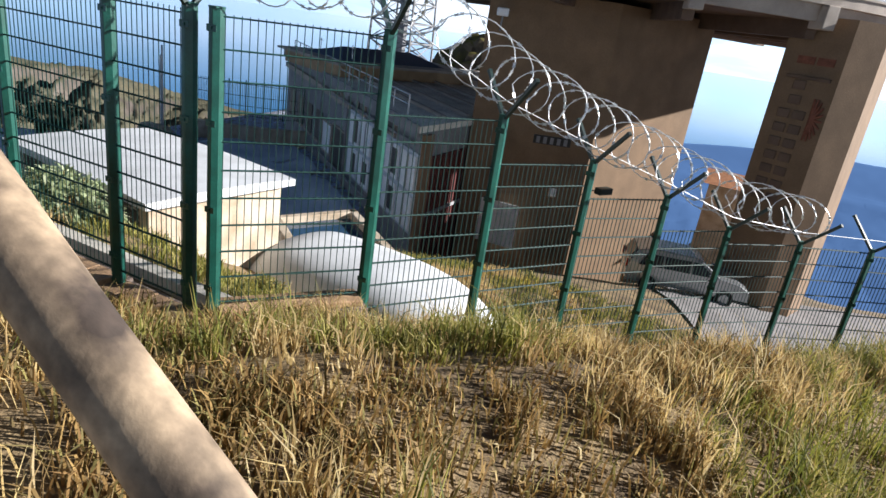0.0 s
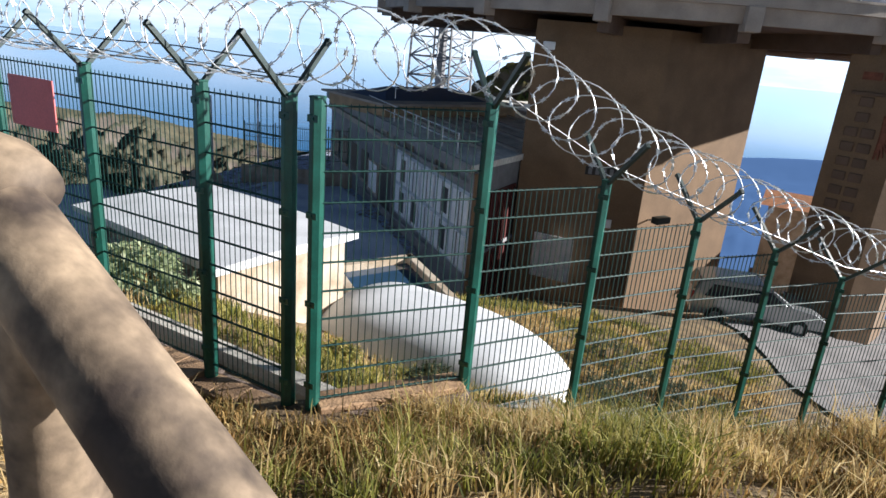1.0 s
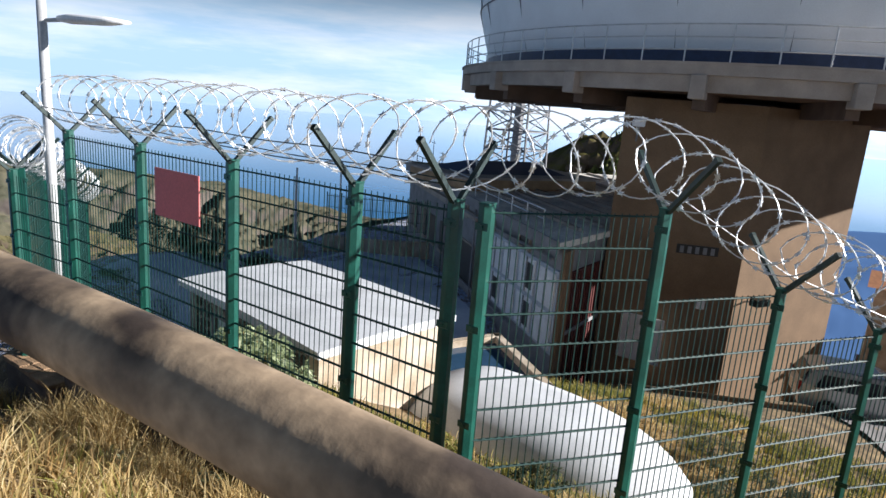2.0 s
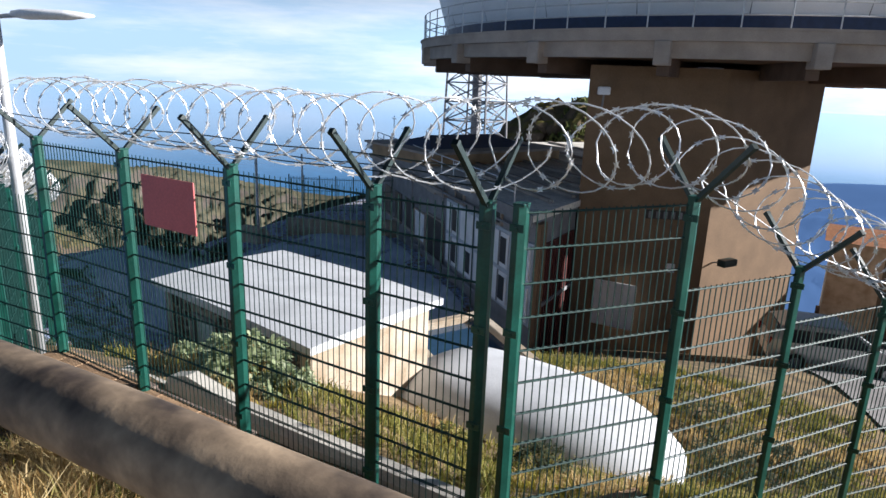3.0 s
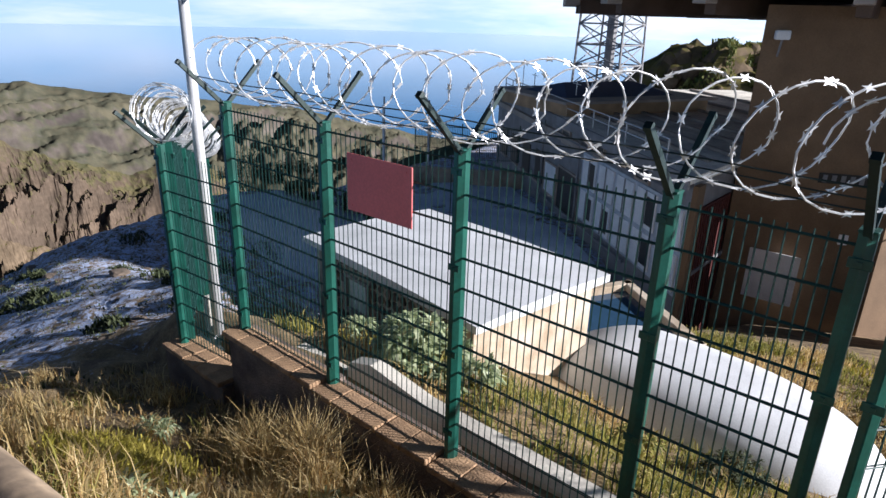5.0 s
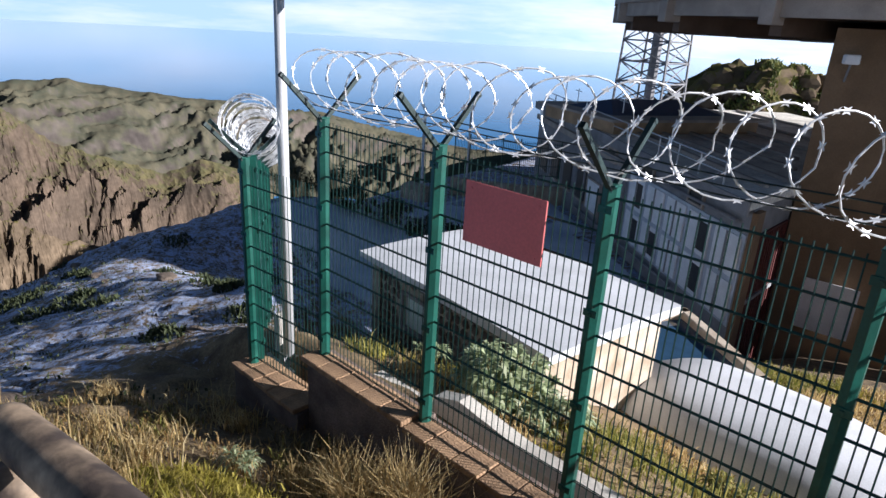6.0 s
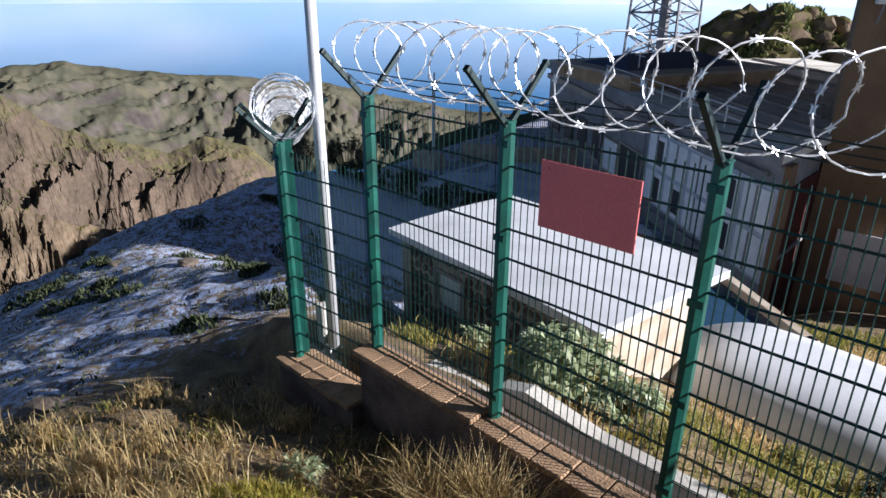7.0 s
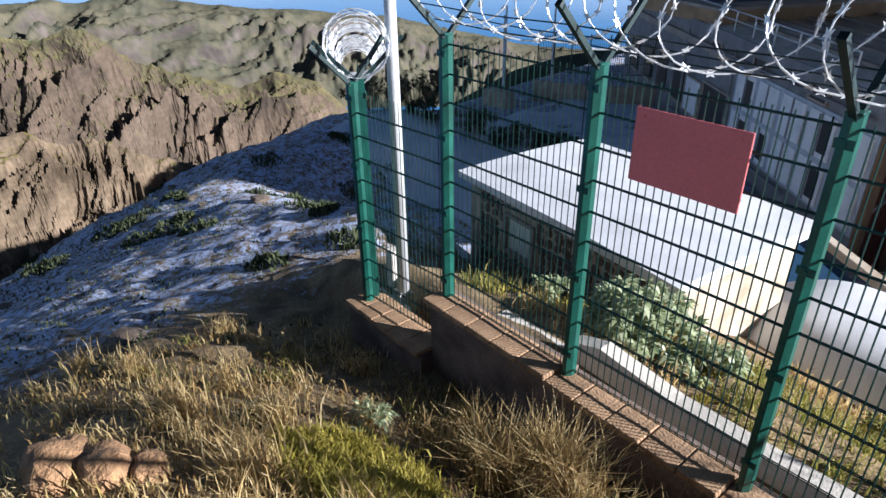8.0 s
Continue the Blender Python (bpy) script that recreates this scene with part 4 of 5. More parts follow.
# ---- lamp post ----
pole = empty("lamp_post", (-8.1, 3.6, -0.72), "galvanised steel lamp post on a bolted foot plate", "lamp post")
bm = bmesh.new()
bar(bm, (0, 0, 0.02), (0, 0, 4.3), 0.058, 0.045, 20)
part("pole", bm, POLE, pole, smooth=True)
bm = bmesh.new()
box(bm, (-0.17, -0.15, 0), (0.17, 0.15, 0.022), bevel=0.005)
foot = part("foot_plate", bm, POLE, pole)
for x in (-0.13, 0.13):
    for y in (-0.11, 0.11):
        bm = bmesh.new()
        bar(bm, (x, y, 0.022), (x, y, 0.05), 0.014, sides=6)
        part("nut", bm, POLE, foot)
for k in range(4):
    a = k * math.pi / 2 + 0.5
    bm = bmesh.new()
    prism(bm, [(0, 0), (0.05, 0), (0.05, 0.006), (0, 0.006)], 0, 0.12)
    bm.transform(Matrix.Rotation(a, 4, "Z") @ Matrix.Translation((0.056, 0, 0.02)))
    part("gusset", bm, POLE, pole)
bm = bmesh.new()
bar(bm, (0, 0, 3.78), (0.25, 0.12, 3.8), 0.022, sides=8)
part("arm", bm, POLE, pole)
bm = bmesh.new()
rings = []
for x, w_, h_ in ((0.2, 0.04, 0.03), (0.35, 0.10, 0.05), (0.75, 0.11, 0.045), (1.0, 0.05, 0.015)):
    rings.append([bm.verts.new(Matrix.Rotation(0.45, 4, "Z") @ Vector((x, w_ * math.cos(a), 3.81 + h_ * math.sin(a)))) for a in np.linspace(0, 2 * math.pi, 12, endpoint=False)])
for a, b in zip(rings, rings[1:]):
    for i in range(12):
        bm.faces.new((a[i], a[(i + 1) % 12], b[(i + 1) % 12], b[i]))
bm.faces.new(rings[0][::-1])
bm.faces.new(rings[-1])
part("lamp_head", bm, WHITE, pole, "flat pale lamp head", smooth=True)


# ---- log handrail ----
def log(name, a, b, r0, r1, parent, seed, bow=(0, 0, 0)):
    """A barked-off log: slightly bent, knotty, with rounded ends."""
    rng = random.Random(seed)
    a, b = Vector(a), Vector(b)
    q = (b - a).to_track_quat("Z", "Y")
    ln = (b - a).length
    bm = bmesh.new()
    rings, n = [], 60
    for k in range(n + 1):
        f = k / n
        r = r0 + (r1 - r0) * f
        end = min(f, 1 - f) * ln
        r *= min(1.0, 0.72 + (max(0.0, end) / 0.02) ** 0.5 * 0.28)
        bend = Vector((0.010 * math.sin(f * 4 + seed), 0.010 * math.cos(f * 3.1 + seed), 0))
        ring = []
        for i in range(28):
            t = 2 * math.pi * i / 28
            d = Vector((math.cos(t), math.sin(t), 0))
            k2 = 1 + 0.05 * noise.noise((d.x * 1.6 + seed, d.y * 1.6, f * ln * 2.2)) + 0.018 * noise.noise((d.x * 6, d.y * 6 + seed, f * ln * 5))
            ring.append(bm.verts.new(a + q @ (d * (r * k2) + bend + Vector((0, 0, f * ln))) + Vector(bow) * (4 * f * (1 - f))))
        rings.append(ring)
    for u, v in zip(rings, rings[1:]):
        for i in range(28):
            bm.faces.new((u[i], u[(i + 1) % 28], v[(i + 1) % 28], v[i]))
    bm.faces.new(rings[0][::-1])
    bm.faces.new(rings[-1])
    return part(name, bm, LOG, parent, smooth=True)


handrail = empty("log_handrail", (0, 0, 0), "weathered round log handrail beside the path", "handrail")
log("rail", (-0.62, 0.785, 2.21), (1.45, 0.652, 1.05), 0.052, 0.046, handrail, 2, (0, 0, 0.0))
log("rail", (-0.53, 0.80, 2.205), (-2.95, 0.765, 2.13), 0.043, 0.042, handrail, 5, (0, -0.065, 0.09))
log("rail", (-2.62, 0.75, 2.195), (-4.22, 0.58, 2.02), 0.046, 0.044, handrail, 8)
for x, y, z in ((-0.5, 0.78, 2.14), (-2.9, 0.77, 2.08), (-4.16, 0.585, 1.99), (1.4, 0.65, 1.1)):
    log("post", (x, y, land(x, y) - 0.2), (x, y + 0.0, z - 0.03), 0.052, 0.048, handrail, x)

# ---- car by the tower ----
CARPAINT = material("silver_car_paint", (0.42, 0.44, 0.46), 0.25, 0.6, vary=0.05, bump=0.0)
GLASS = material("dark_car_glass", (0.015, 0.02, 0.03), 0.05, vary=0.1, bump=0.0)
TYRE = material("tyre_rubber", (0.02, 0.02, 0.02), 0.9, vary=0.2, bump=0.2)
LAMP = material("red_lamp", (0.25, 0.01, 0.01), 0.2, vary=0.1, bump=0.0)
CAR_AT = (-0.05, 21.3)
car_z = land(*CAR_AT) + 0.06
car = empty("parked_car", (CAR_AT[0], CAR_AT[1], car_z), "silver estate car parked at the foot of the tower", "car")
car.rotation_euler, car.scale = (0, 0, radians(16)), (0.9, 0.92, 0.92)
# side outline, x from tail to nose
side = [(-2.1, 0.35), (-2.15, 0.75), (-2.05, 1.02), (-1.85, 1.40), (-1.4, 1.52), (0.1, 1.50), (0.45, 1.36), (1.05, 0.98), (1.75, 0.86), (2.08, 0.68), (2.1, 0.35)]
bm = bmesh.new()
rows = []
for y, tuck in ((-0.86, 0.0), (-0.80, 0.03), (0.80, 0.03), (0.86, 0.0)):
    rows.append([bm.verts.new((x, y * (1 - 0.17 * max(0, z - 0.95) / 0.55) if z > 0.95 else y, z + (tuck if z > 0.4 else 0))) for x, z in side])
for a, b in zip(rows, rows[1:]):
    for i in range(len(side)):
        bm.faces.new((a[i], a[(i + 1) % len(side)], b[(i + 1) % len(side)], b[i]))
bm.faces.new(rows[0])
bm.faces.new(rows[-1][::-1])
bmesh.ops.recalc_face_normals(bm, faces=bm.faces)
part("body", bm, CARPAINT, car)
for s in (-1, 1):
    for x0, x1, t0, t1 in ((-1.75, -0.95, -1.5, -0.95), (-0.88, 0.0, -0.88, 0.0), (0.06, 0.85, 0.06, 0.32)):
        bm = bmesh.new()
        vs = [bm.verts.new((x, s * w_, z)) for x, w_, z in ((x0, 0.868, 0.98), (x1, 0.868, 0.98), (t1, 0.765, 1.38), (t0, 0.765, 1.38))]
        f = bm.faces.new(vs)
        ret = bmesh.ops.extrude_face_region(bm, geom=[f])
        for g in ret["geom"]:
            if isinstance(g, bmesh.types.BMVert):
                g.co.y += s * 0.012
        bmesh.ops.recalc_face_normals(bm, faces=bm.faces)
        part("side_window", bm, GLASS, car)
    for x in (-1.3, 1.32):
        bm = bmesh.new()
        bar(bm, (x, s * 0.70, 0.31), (x, s * 0.885, 0.31), 0.31, sides=24)
        wheel = part("wheel", bm, TYRE, car)
        bm = bmesh.new()
        bar(bm, (x, s * 0.86, 0.31), (x, s * 0.90, 0.31), 0.19, 0.17, sides=16)
        part("rim", bm, CARPAINT, wheel)
    bm = bmesh.new()
    box(bm, (-2.17, s * 0.74 - 0.09, 0.78), (-2.06, s * 0.74 + 0.09, 1.05), bevel=0.02)
    part("tail_lamp", bm, LAMP, car)
    bm = bmesh.new()
    box(bm, (0.62, s * 0.95 - 0.08, 0.98), (0.78, s * 0.95 + 0.06, 1.1), bevel=0.02)
    part("mirror", bm, CARPAINT, car)
for a, b in (((-2.075, 1.04), (-1.885, 1.40)), ((0.50, 1.345), (1.04, 1.01))):
    bm = bmesh.new()
    d = Vector((b[1] - a[1], 0, -(b[0] - a[0]))).normalized() * (0.02 if a[0] > 0 else -0.02)
    vs = [bm.verts.new((x + e * d.x, y, z + e * d.z + 0.03)) for e in (0.2, 1) for x, z, y in ((a[0], a[1], -0.66), (b[0], b[1], -0.6), (b[0], b[1], 0.6), (a[0], a[1], 0.66))]
    for q in ((0, 1, 2, 3), (7, 6, 5, 4), (0, 4, 5, 1), (1, 5, 6, 2), (2, 6, 7, 3), (3, 7, 4, 0)):
        bm.faces.new([vs[i] for i in q])
    bmesh.ops.recalc_face_normals(bm, faces=bm.faces)
    part("windscreen", bm, GLASS, car)

# ---- little cream house beyond, and the paved yard ----
house = empty("cream_house", (0.9, 29.5, land(0.9, 29.5)), "small cream house with an orange tiled roof", "house")
hz = -3.0 - land(0.9, 29.5)
bm = bmesh.new()
box(bm, (-1.3, 0, -2), (3.2, 3.5, hz))
part("wall", bm, CREAM, house)
bm = bmesh.new()
rv = [(-1.6, -0.25, hz), (3.5, -0.25, hz), (3.5, 3.75, hz), (-1.6, 3.75, hz), (-1.6, 1.75, hz + 0.35), (3.5, 1.75, hz + 0.35)]
vs = [bm.verts.new(v) for v in rv]
for q in ((0, 1, 5, 4), (2, 3, 4, 5), (3, 0, 4), (1, 2, 5), (3, 2, 1, 0)):
    bm.faces.new([vs[i] for i in q])
part("roof", bm, material("orange_roof_tile", (0.36, 0.16, 0.07), 0.85, vary=0.25, bump=0.4), house)
bm = bmesh.new()
box(bm, (-1.45, 0.3, 0.0), (-1.28, 1.2, 1.7))
part("door", bm, BROWN, house)

PAVING = material("grey_paving", (0.20, 0.19, 0.19), 0.9, vary=0.2, scale=1.2, bump=0.4)
bm = bmesh.new()
gridp = [[bm.verts.new((x, y, land(x, y) + 0.05)) for y in np.linspace(12.5 + max(0, 3.8 - x) * 1.6, 31, 36)] for x in np.linspace(-0.6, 22, 40)]
for a, b in zip(gridp, gridp[1:]):
    for j in range(35):
        bm.faces.new((a[j], b[j], b[j + 1], a[j + 1]))
tagged(link("pavement", bm, PAVING, smooth=True), "grey paved yard beside the tower", "pavement", kind="structure")

COURT = material("frosted_court", (0.60, 0.69, 0.84), 0.8, vary=0.18, scale=0.8, bump=0.3, tint=(0.76, 0.82, 0.90))
bm = bmesh.new()
gridc = [[bm.verts.new((x, y, land(x, y) + 0.07)) for y in np.linspace(11.5, 17.2 + (-8.9 - x) * 0.81, 24)] for x in np.linspace(-23.5, -10.5, 30)]
for a, b in zip(gridc, gridc[1:]):
    for j in range(23):
        bm.faces.new((a[j], b[j], b[j + 1], a[j + 1]))
tagged(link("pavement", bm, COURT, smooth=True), "frosted paved court below the station", "pavement", kind="structure")

# ---- curved wall, its fence and the aerials at the far court ----
ring_wall = empty("curved_wall", (-24.6, 23.6, -6.0), "low cream curved wall at the edge of the court", "wall")
bm = bmesh.new()
inner, outer = [], []
for k in range(25):
    f = k / 24
    p = Vector((-24.6 + 9.0 * f, 23.6 + 9.5 * f - 1.8 * math.sin(math.pi * f)))
    inner.append((p.x + 24.6, p.y - 23.6))
    outer.append((p.x + 24.6 - 0.2, p.y - 23.6 + 0.25))
prism(bm, inner + outer[::-1], -0.5, 1.4)
part("wall_body", bm, CREAM, ring_wall)
far_fence = empty("green_fence", (-24.8, 24.0, -4.3), "distant green fence on the curved wall", "fence")
for k in range(0, 25, 2):
    x, y = outer[k]
    bm = bmesh.new()
    bar(bm, (x, y, 0), (x, y, 1.9), 0.04, sides=4)
    part("post", bm, GREEN, far_fence)
for k in range(0, 24):
    bm = bmesh.new()
    (x0, y0), (x1, y1) = outer[k], outer[k + 1]
    for i in range(5):
        f = i / 5
        bar(bm, (x0 + (x1 - x0) * f, y0 + (y1 - y0) * f, 0.05), (x0 + (x1 - x0) * f, y0 + (y1 - y0) * f, 1.8), 0.014, sides=4, cap=False)
    for h in (0.1, 0.6, 1.1, 1.7):
        bar(bm, (x0, y0, h), (x1, y1, h), 0.014, sides=4, cap=False)
    part("mesh_panel", bm, WIRE, far_fence)
for i, (x, y, h) in enumerate(((-25.9, 22.9, 3.4), (-26.3, 23.2, 2.9), (-25.4, 22.4, 3.0), (-24.2, 24.4, 3.3))):
    bm = bmesh.new()
    bar(bm, (x, y, -6.2), (x, y, -6.2 + h + 1.6), 0.05, sides=6)
    tagged(link("aerial_pole", bm, POLE), "thin pale aerial pole at the court", "pole", "aerial poles")
block = empty("machine_block", (-25.2, 21.8, -5.6), "pale rounded concrete block at the court's edge", "block")
bm = bmesh.new()
box(bm, (-0.9, -0.4, -0.4), (0.9, 0.5, 0.75), bevel=0.2)
part("block_body", bm, CREAM, block)


# ---- plants ----
def tris_object(name, verts, faces, mat, label, category, kind="stuff"):
    me = bpy.data.meshes.new(name)
    me.from_pydata(verts, [], faces)
    me.materials.append(mat)
    return tagged(new(name, me), label, category, kind=kind)


def blade(verts, faces, rng, p, h, w, lean, bend=0.5):
    """One grass blade: a bent, tapering strip."""
    a, b = rng.uniform(0, 6.283), rng.uniform(0, 6.283)
    dx, dy = math.cos(a) * w, math.sin(a) * w
    lx, ly = math.cos(b) * lean * h, math.sin(b) * lean * h
    k = len(verts)
    verts += [(p[0] - dx, p[1] - dy, p[2] - 0.02), (p[0] + dx, p[1] + dy, p[2] - 0.02),
              (p[0] + lx * bend * 0.5 - dx * 0.8, p[1] + ly * bend * 0.5 - dy * 0.8, p[2] + h * 0.55), (p[0] + lx * bend * 0.5 + dx * 0.8, p[1] + ly * bend * 0.5 + dy * 0.8, p[2] + h * 0.55),
              (p[0] + lx, p[1] + ly, p[2] + h * (1 - 0.3 * lean))]
    faces += [(k, k + 1, k + 3, k + 2), (k + 2, k + 3, k + 4)]


def outside(x, y):
    """Distance out from the fence line (negative inside)."""
    s = (x - CORNER[0]) * ALONG[0] + (y - CORNER[1]) * ALONG[1]
    side = (x - CORNER[0]) * ALONG[1] - (y - CORNER[1]) * ALONG[0]
    left = CORNER[1] - y
    return left if x < CORNER[0] and left > 0 else (max(left, side) if s < 2 else side)


STRAW = island_material("straw_grass", [(0.46, 0.32, 0.12), (0.64, 0.50, 0.23), (0.34, 0.22, 0.09), (0.74, 0.61, 0.34)], 0.8, 0.42)
TURF = island_material("green_grass", [(0.15, 0.165, 0.028), (0.29, 0.27, 0.05), (0.44, 0.37, 0.12), (0.065, 0.085, 0.02), (0.24, 0.25, 0.04)], 0.75, 0.35)
HEATH = island_material("brown_heather", [(0.24, 0.14, 0.05), (0.40, 0.26, 0.09), (0.11, 0.075, 0.03), (0.32, 0.28, 0.09)], 0.9, 0.3)
MOSS = island_material("yellow_moss", [(0.34, 0.29, 0.04), (0.46, 0.38, 0.08), (0.22, 0.19, 0.03), (0.38, 0.34, 0.03)], 0.9, 0.2)
LEAF = island_material("grey_green_leaf", [(0.26, 0.32, 0.16), (0.44, 0.50, 0.28), (0.10, 0.15, 0.07), (0.62, 0.66, 0.44)], 0.5, 0.3)
BUSH = island_material("dark_bush_leaf", [(0.035, 0.05, 0.02), (0.06, 0.075, 0.025), (0.025, 0.035, 0.018)], 0.8, 0.15)

rng = random.Random(21)
MOSS_AT = (-5.95, 1.72)
kinds = {"straw": ([], []), "turf": ([], []), "heath": ([], []), "moss": ([], [])}


def mix_at(x, y):
    """Which plants grow here: straw, turf, heath or moss."""
    a = noise.noise((x * 0.75, y * 0.75, 11)) + 0.5 * noise.noise((x * 2.3, y * 2.3, 4))
    if x < -4.6:
        if math.hypot((x - MOSS_AT[0]) / 0.7, (y - MOSS_AT[1]) / 0.5) < 1:
            return "moss"
        return "straw" if a > -0.1 else "heath" if a < -0.35 else "turf"
    if x > -1.6:
        return "turf" if a > 0.05 else "straw" if a > -0.12 else "heath"
    return "heath" if a < 0.12 else "straw" if a < 0.3 else "turf"


# tufts over the slope between path and fence
for _ in range(6000):
    x, y = rng.uniform(-9.2, 4.2), rng.uniform(0.2, 8.5)
    d = outside(x, y)
    if d < 0.22 or d > 4.4 or (y < 0.95 and -5 < x < 2):
        continue
    if x < -6.9 and rng.random() < 0.8 or x < -5.3 and rng.random() < 0.3:
        continue
    if math.hypot((x - MOSS_AT[0]) / 0.7, (y - MOSS_AT[1]) / 0.5) < 1 and rng.random() < 0.85:
        continue
    if noise.noise((x * 1.7, y * 1.7, 21)) < -0.28:
        continue
    kind = mix_at(x, y)
    z = land(x, y)
    size = rng.uniform(0.6, 1.15) * (0.6 if x < -5.3 else 1.0) * (1.0 + 0.75 * noise.noise((x * 1.1, y * 1.1, 31)))
    h = {"straw": 0.30, "turf": 0.29, "heath": 0.18, "moss": 0.07}[kind] * size
    for _ in range({"straw": 26, "turf": 24, "heath": 26, "moss": 30}[kind]):
        r, a = abs(rng.gauss(0, 0.09 if kind != "moss" else 0.13)), rng.uniform(0, 6.283)
        px, py = x + r * math.cos(a), y + r * math.sin(a)
        blade(*kinds[kind], rng, (px, py, z), h * rng.uniform(0.5, 1.15), 0.0042 if kind != "heath" else 0.005, rng.uniform(0.15, 0.9), 0.6)
# tall blond tufts against the wall and on the flank
for x, y, n, h in ((-5.35, 2.75, 520, 0.6), (-5.7, 2.55, 420, 0.55), (-5.55, 2.85, 420, 0.62), (-5.1, 2.6, 300, 0.5), (-6.1, 2.75, 260, 0.42), (-4.7, 2.8, 260, 0.42), (-6.4, 2.9, 160, 0.3), (-7.6, 2.75, 130, 0.26), (-7.6, 1.6, 150, 0.28), (-8.3, 1.1, 160, 0.26), (-9.4, 2.2, 140, 0.24), (-9.6, 0.9, 140, 0.24), (-6.9, 1.1, 190, 0.34), (-6.0, 1.15, 260, 0.32), (-5.6, 0.95, 240, 0.26), (-6.6, 1.55, 220, 0.30), (-5.3, 1.35, 220, 0.28), (-5.0, 2.15, 220, 0.32), (-4.1, 2.55, 260, 0.36), (-3.4, 2.5, 240, 0.34), (0.1, 5.1, 300, 0.42), (1.0, 5.6, 300, 0.42), (0.7, 6.3, 240, 0.4)):
    z = land(x, y)
    for _ in range(n):
        r, a = abs(rng.gauss(0, 0.13)), rng.uniform(0, 6.283)
        blade(*kinds["straw"], rng, (x + r * math.cos(a), y + r * math.sin(a), z), h * rng.uniform(0.5, 1.15), 0.0046, rng.uniform(0.1, 0.75), 0.5)
# short litter and moss between the tufts
for _ in range(2600):
    x, y = rng.uniform(-9.0, 3.5), rng.uniform(0.4, 6.5)
    d = outside(x, y)
    if d < 0.2 or d > 4.0 or (y < 0.9 and -4.6 < x < 2):
        continue
    kind = "moss" if math.hypot((x - MOSS_AT[0]) / 0.6, (y - MOSS_AT[1]) / 0.4) < 1 else ("heath" if rng.random() < 0.6 else "straw")
    z = land(x, y)
    for _ in range(16):
        r, a = abs(rng.gauss(0, 0.13)), rng.uniform(0, 6.283)
        blade(*kinds[kind], rng, (x + r * math.cos(a), y + r * math.sin(a), z), rng.uniform(0.03, 0.085), 0.006, rng.uniform(0.4, 1.1), 0.6)
for _ in range(420):
    a, r = rng.uniform(0, 6.283), math.sqrt(rng.random())
    x, y = MOSS_AT[0] + 0.55 * r * math.cos(a), MOSS_AT[1] + 0.36 * r * math.sin(a)
    for _ in range(14):
        px, py = x + rng.gauss(0, 0.05), y + rng.gauss(0, 0.05)
        blade(*kinds["moss"], rng, (px, py, land(px, py)), rng.uniform(0.06, 0.14), 0.006, rng.uniform(0.2, 0.9), 0.6)
# low growth inside the fence
for _ in range(6500):
    x, y = rng.uniform(-8.0, 4.5), rng.uniform(4.1, 18.5)
    d = outside(x, y)
    if d > -0.45 or (VB := abs((x + 4.92) / 2.85) ** 3 + abs((y - 9.45) / 1.5) ** 3) < 1 or (x < -5.9 and y > 6.1 and y < 9.2) or y > 16.5 + 0.3 * x or (x > 0.8 and y > 12):
        continue
    a = noise.noise((x * 0.6, y * 0.6, 2))
    kind = "turf" if a > -0.12 else "moss" if a > -0.25 else "straw"
    z, s = land(x, y), 0.7 + 0.05 * y
    for _ in range(13):
        r, t = abs(rng.gauss(0, 0.11 * s)), rng.uniform(0, 6.283)
        blade(*kinds[kind], rng, (x + r * math.cos(t), y + r * math.sin(t), z), {"straw": 0.2, "turf": 0.17, "moss": 0.1}[kind] * rng.uniform(0.5, 1.2), 0.0075 * s, rng.uniform(0.2, 0.9), 0.6)
tris_object("straw_grass", *kinds["straw"], STRAW, "dry straw-coloured mountain grass in tufts", "grass")
tris_object("green_grass", *kinds["turf"], TURF, "green and yellowing tufts of grass", "grass")
tris_object("heather", *kinds["heath"], HEATH, "brown dry heather and bracken", "heather")
tris_object("moss", *kinds["moss"], MOSS, "bright yellow-green moss cushion", "moss")


def leafy_shrub(name, at, radius, height, leaves, length, width, mat, label, seed):
    """Rosettes of narrow leaves on short woody stems."""
    rng = random.Random(seed)
    ob = empty(name, at, label, "shrub")
    stems = bmesh.new()
    verts, faces = [], []
    for _ in range(max(5, leaves // 26)):
        a, r = rng.uniform(0, 6.283), radius * math.sqrt(rng.random())
        h = height * (1 - 0.55 * (r / radius) ** 2) * rng.uniform(0.7, 1.1)
        tip = Vector((r * math.cos(a), r * math.sin(a), h))
        bar(stems, (tip.x * 0.3, tip.y * 0.3, -0.1), tip, 0.012, 0.006, 5)
        for _ in range(26):
            b, up = rng.uniform(0, 6.283), rng.uniform(-0.35, 0.95)
            d = Vector((math.cos(b) * math.cos(up), math.sin(b) * math.cos(up), math.sin(up)))
            ln = length * rng.uniform(0.6, 1.15)
            side = d.cross(Vector((0, 0, 1))).normalized() * width * rng.uniform(0.8, 1.2)
            p = tip - Vector((0, 0, rng.uniform(0, 0.35) * h))
            mid, end = p + d * ln * 0.5 + Vector((0, 0, 0.012)), p + d * ln - Vector((0, 0, ln * 0.25))
            k = len(verts)
            verts += [tuple(p), tuple(mid - side), tuple(mid + side), tuple(end)]
            faces += [(k, k + 1, k + 2), (k + 1, k + 3, k + 2)]
    part("woody_base", stems, HEATH, ob)
    me = bpy.data.meshes.new("foliage")
    me.from_pydata(verts, [], faces)
    me.materials.append(mat)
    fo = new("foliage", me)
    fo.parent = ob
    tagged(fo, kind="stuff")
    return ob


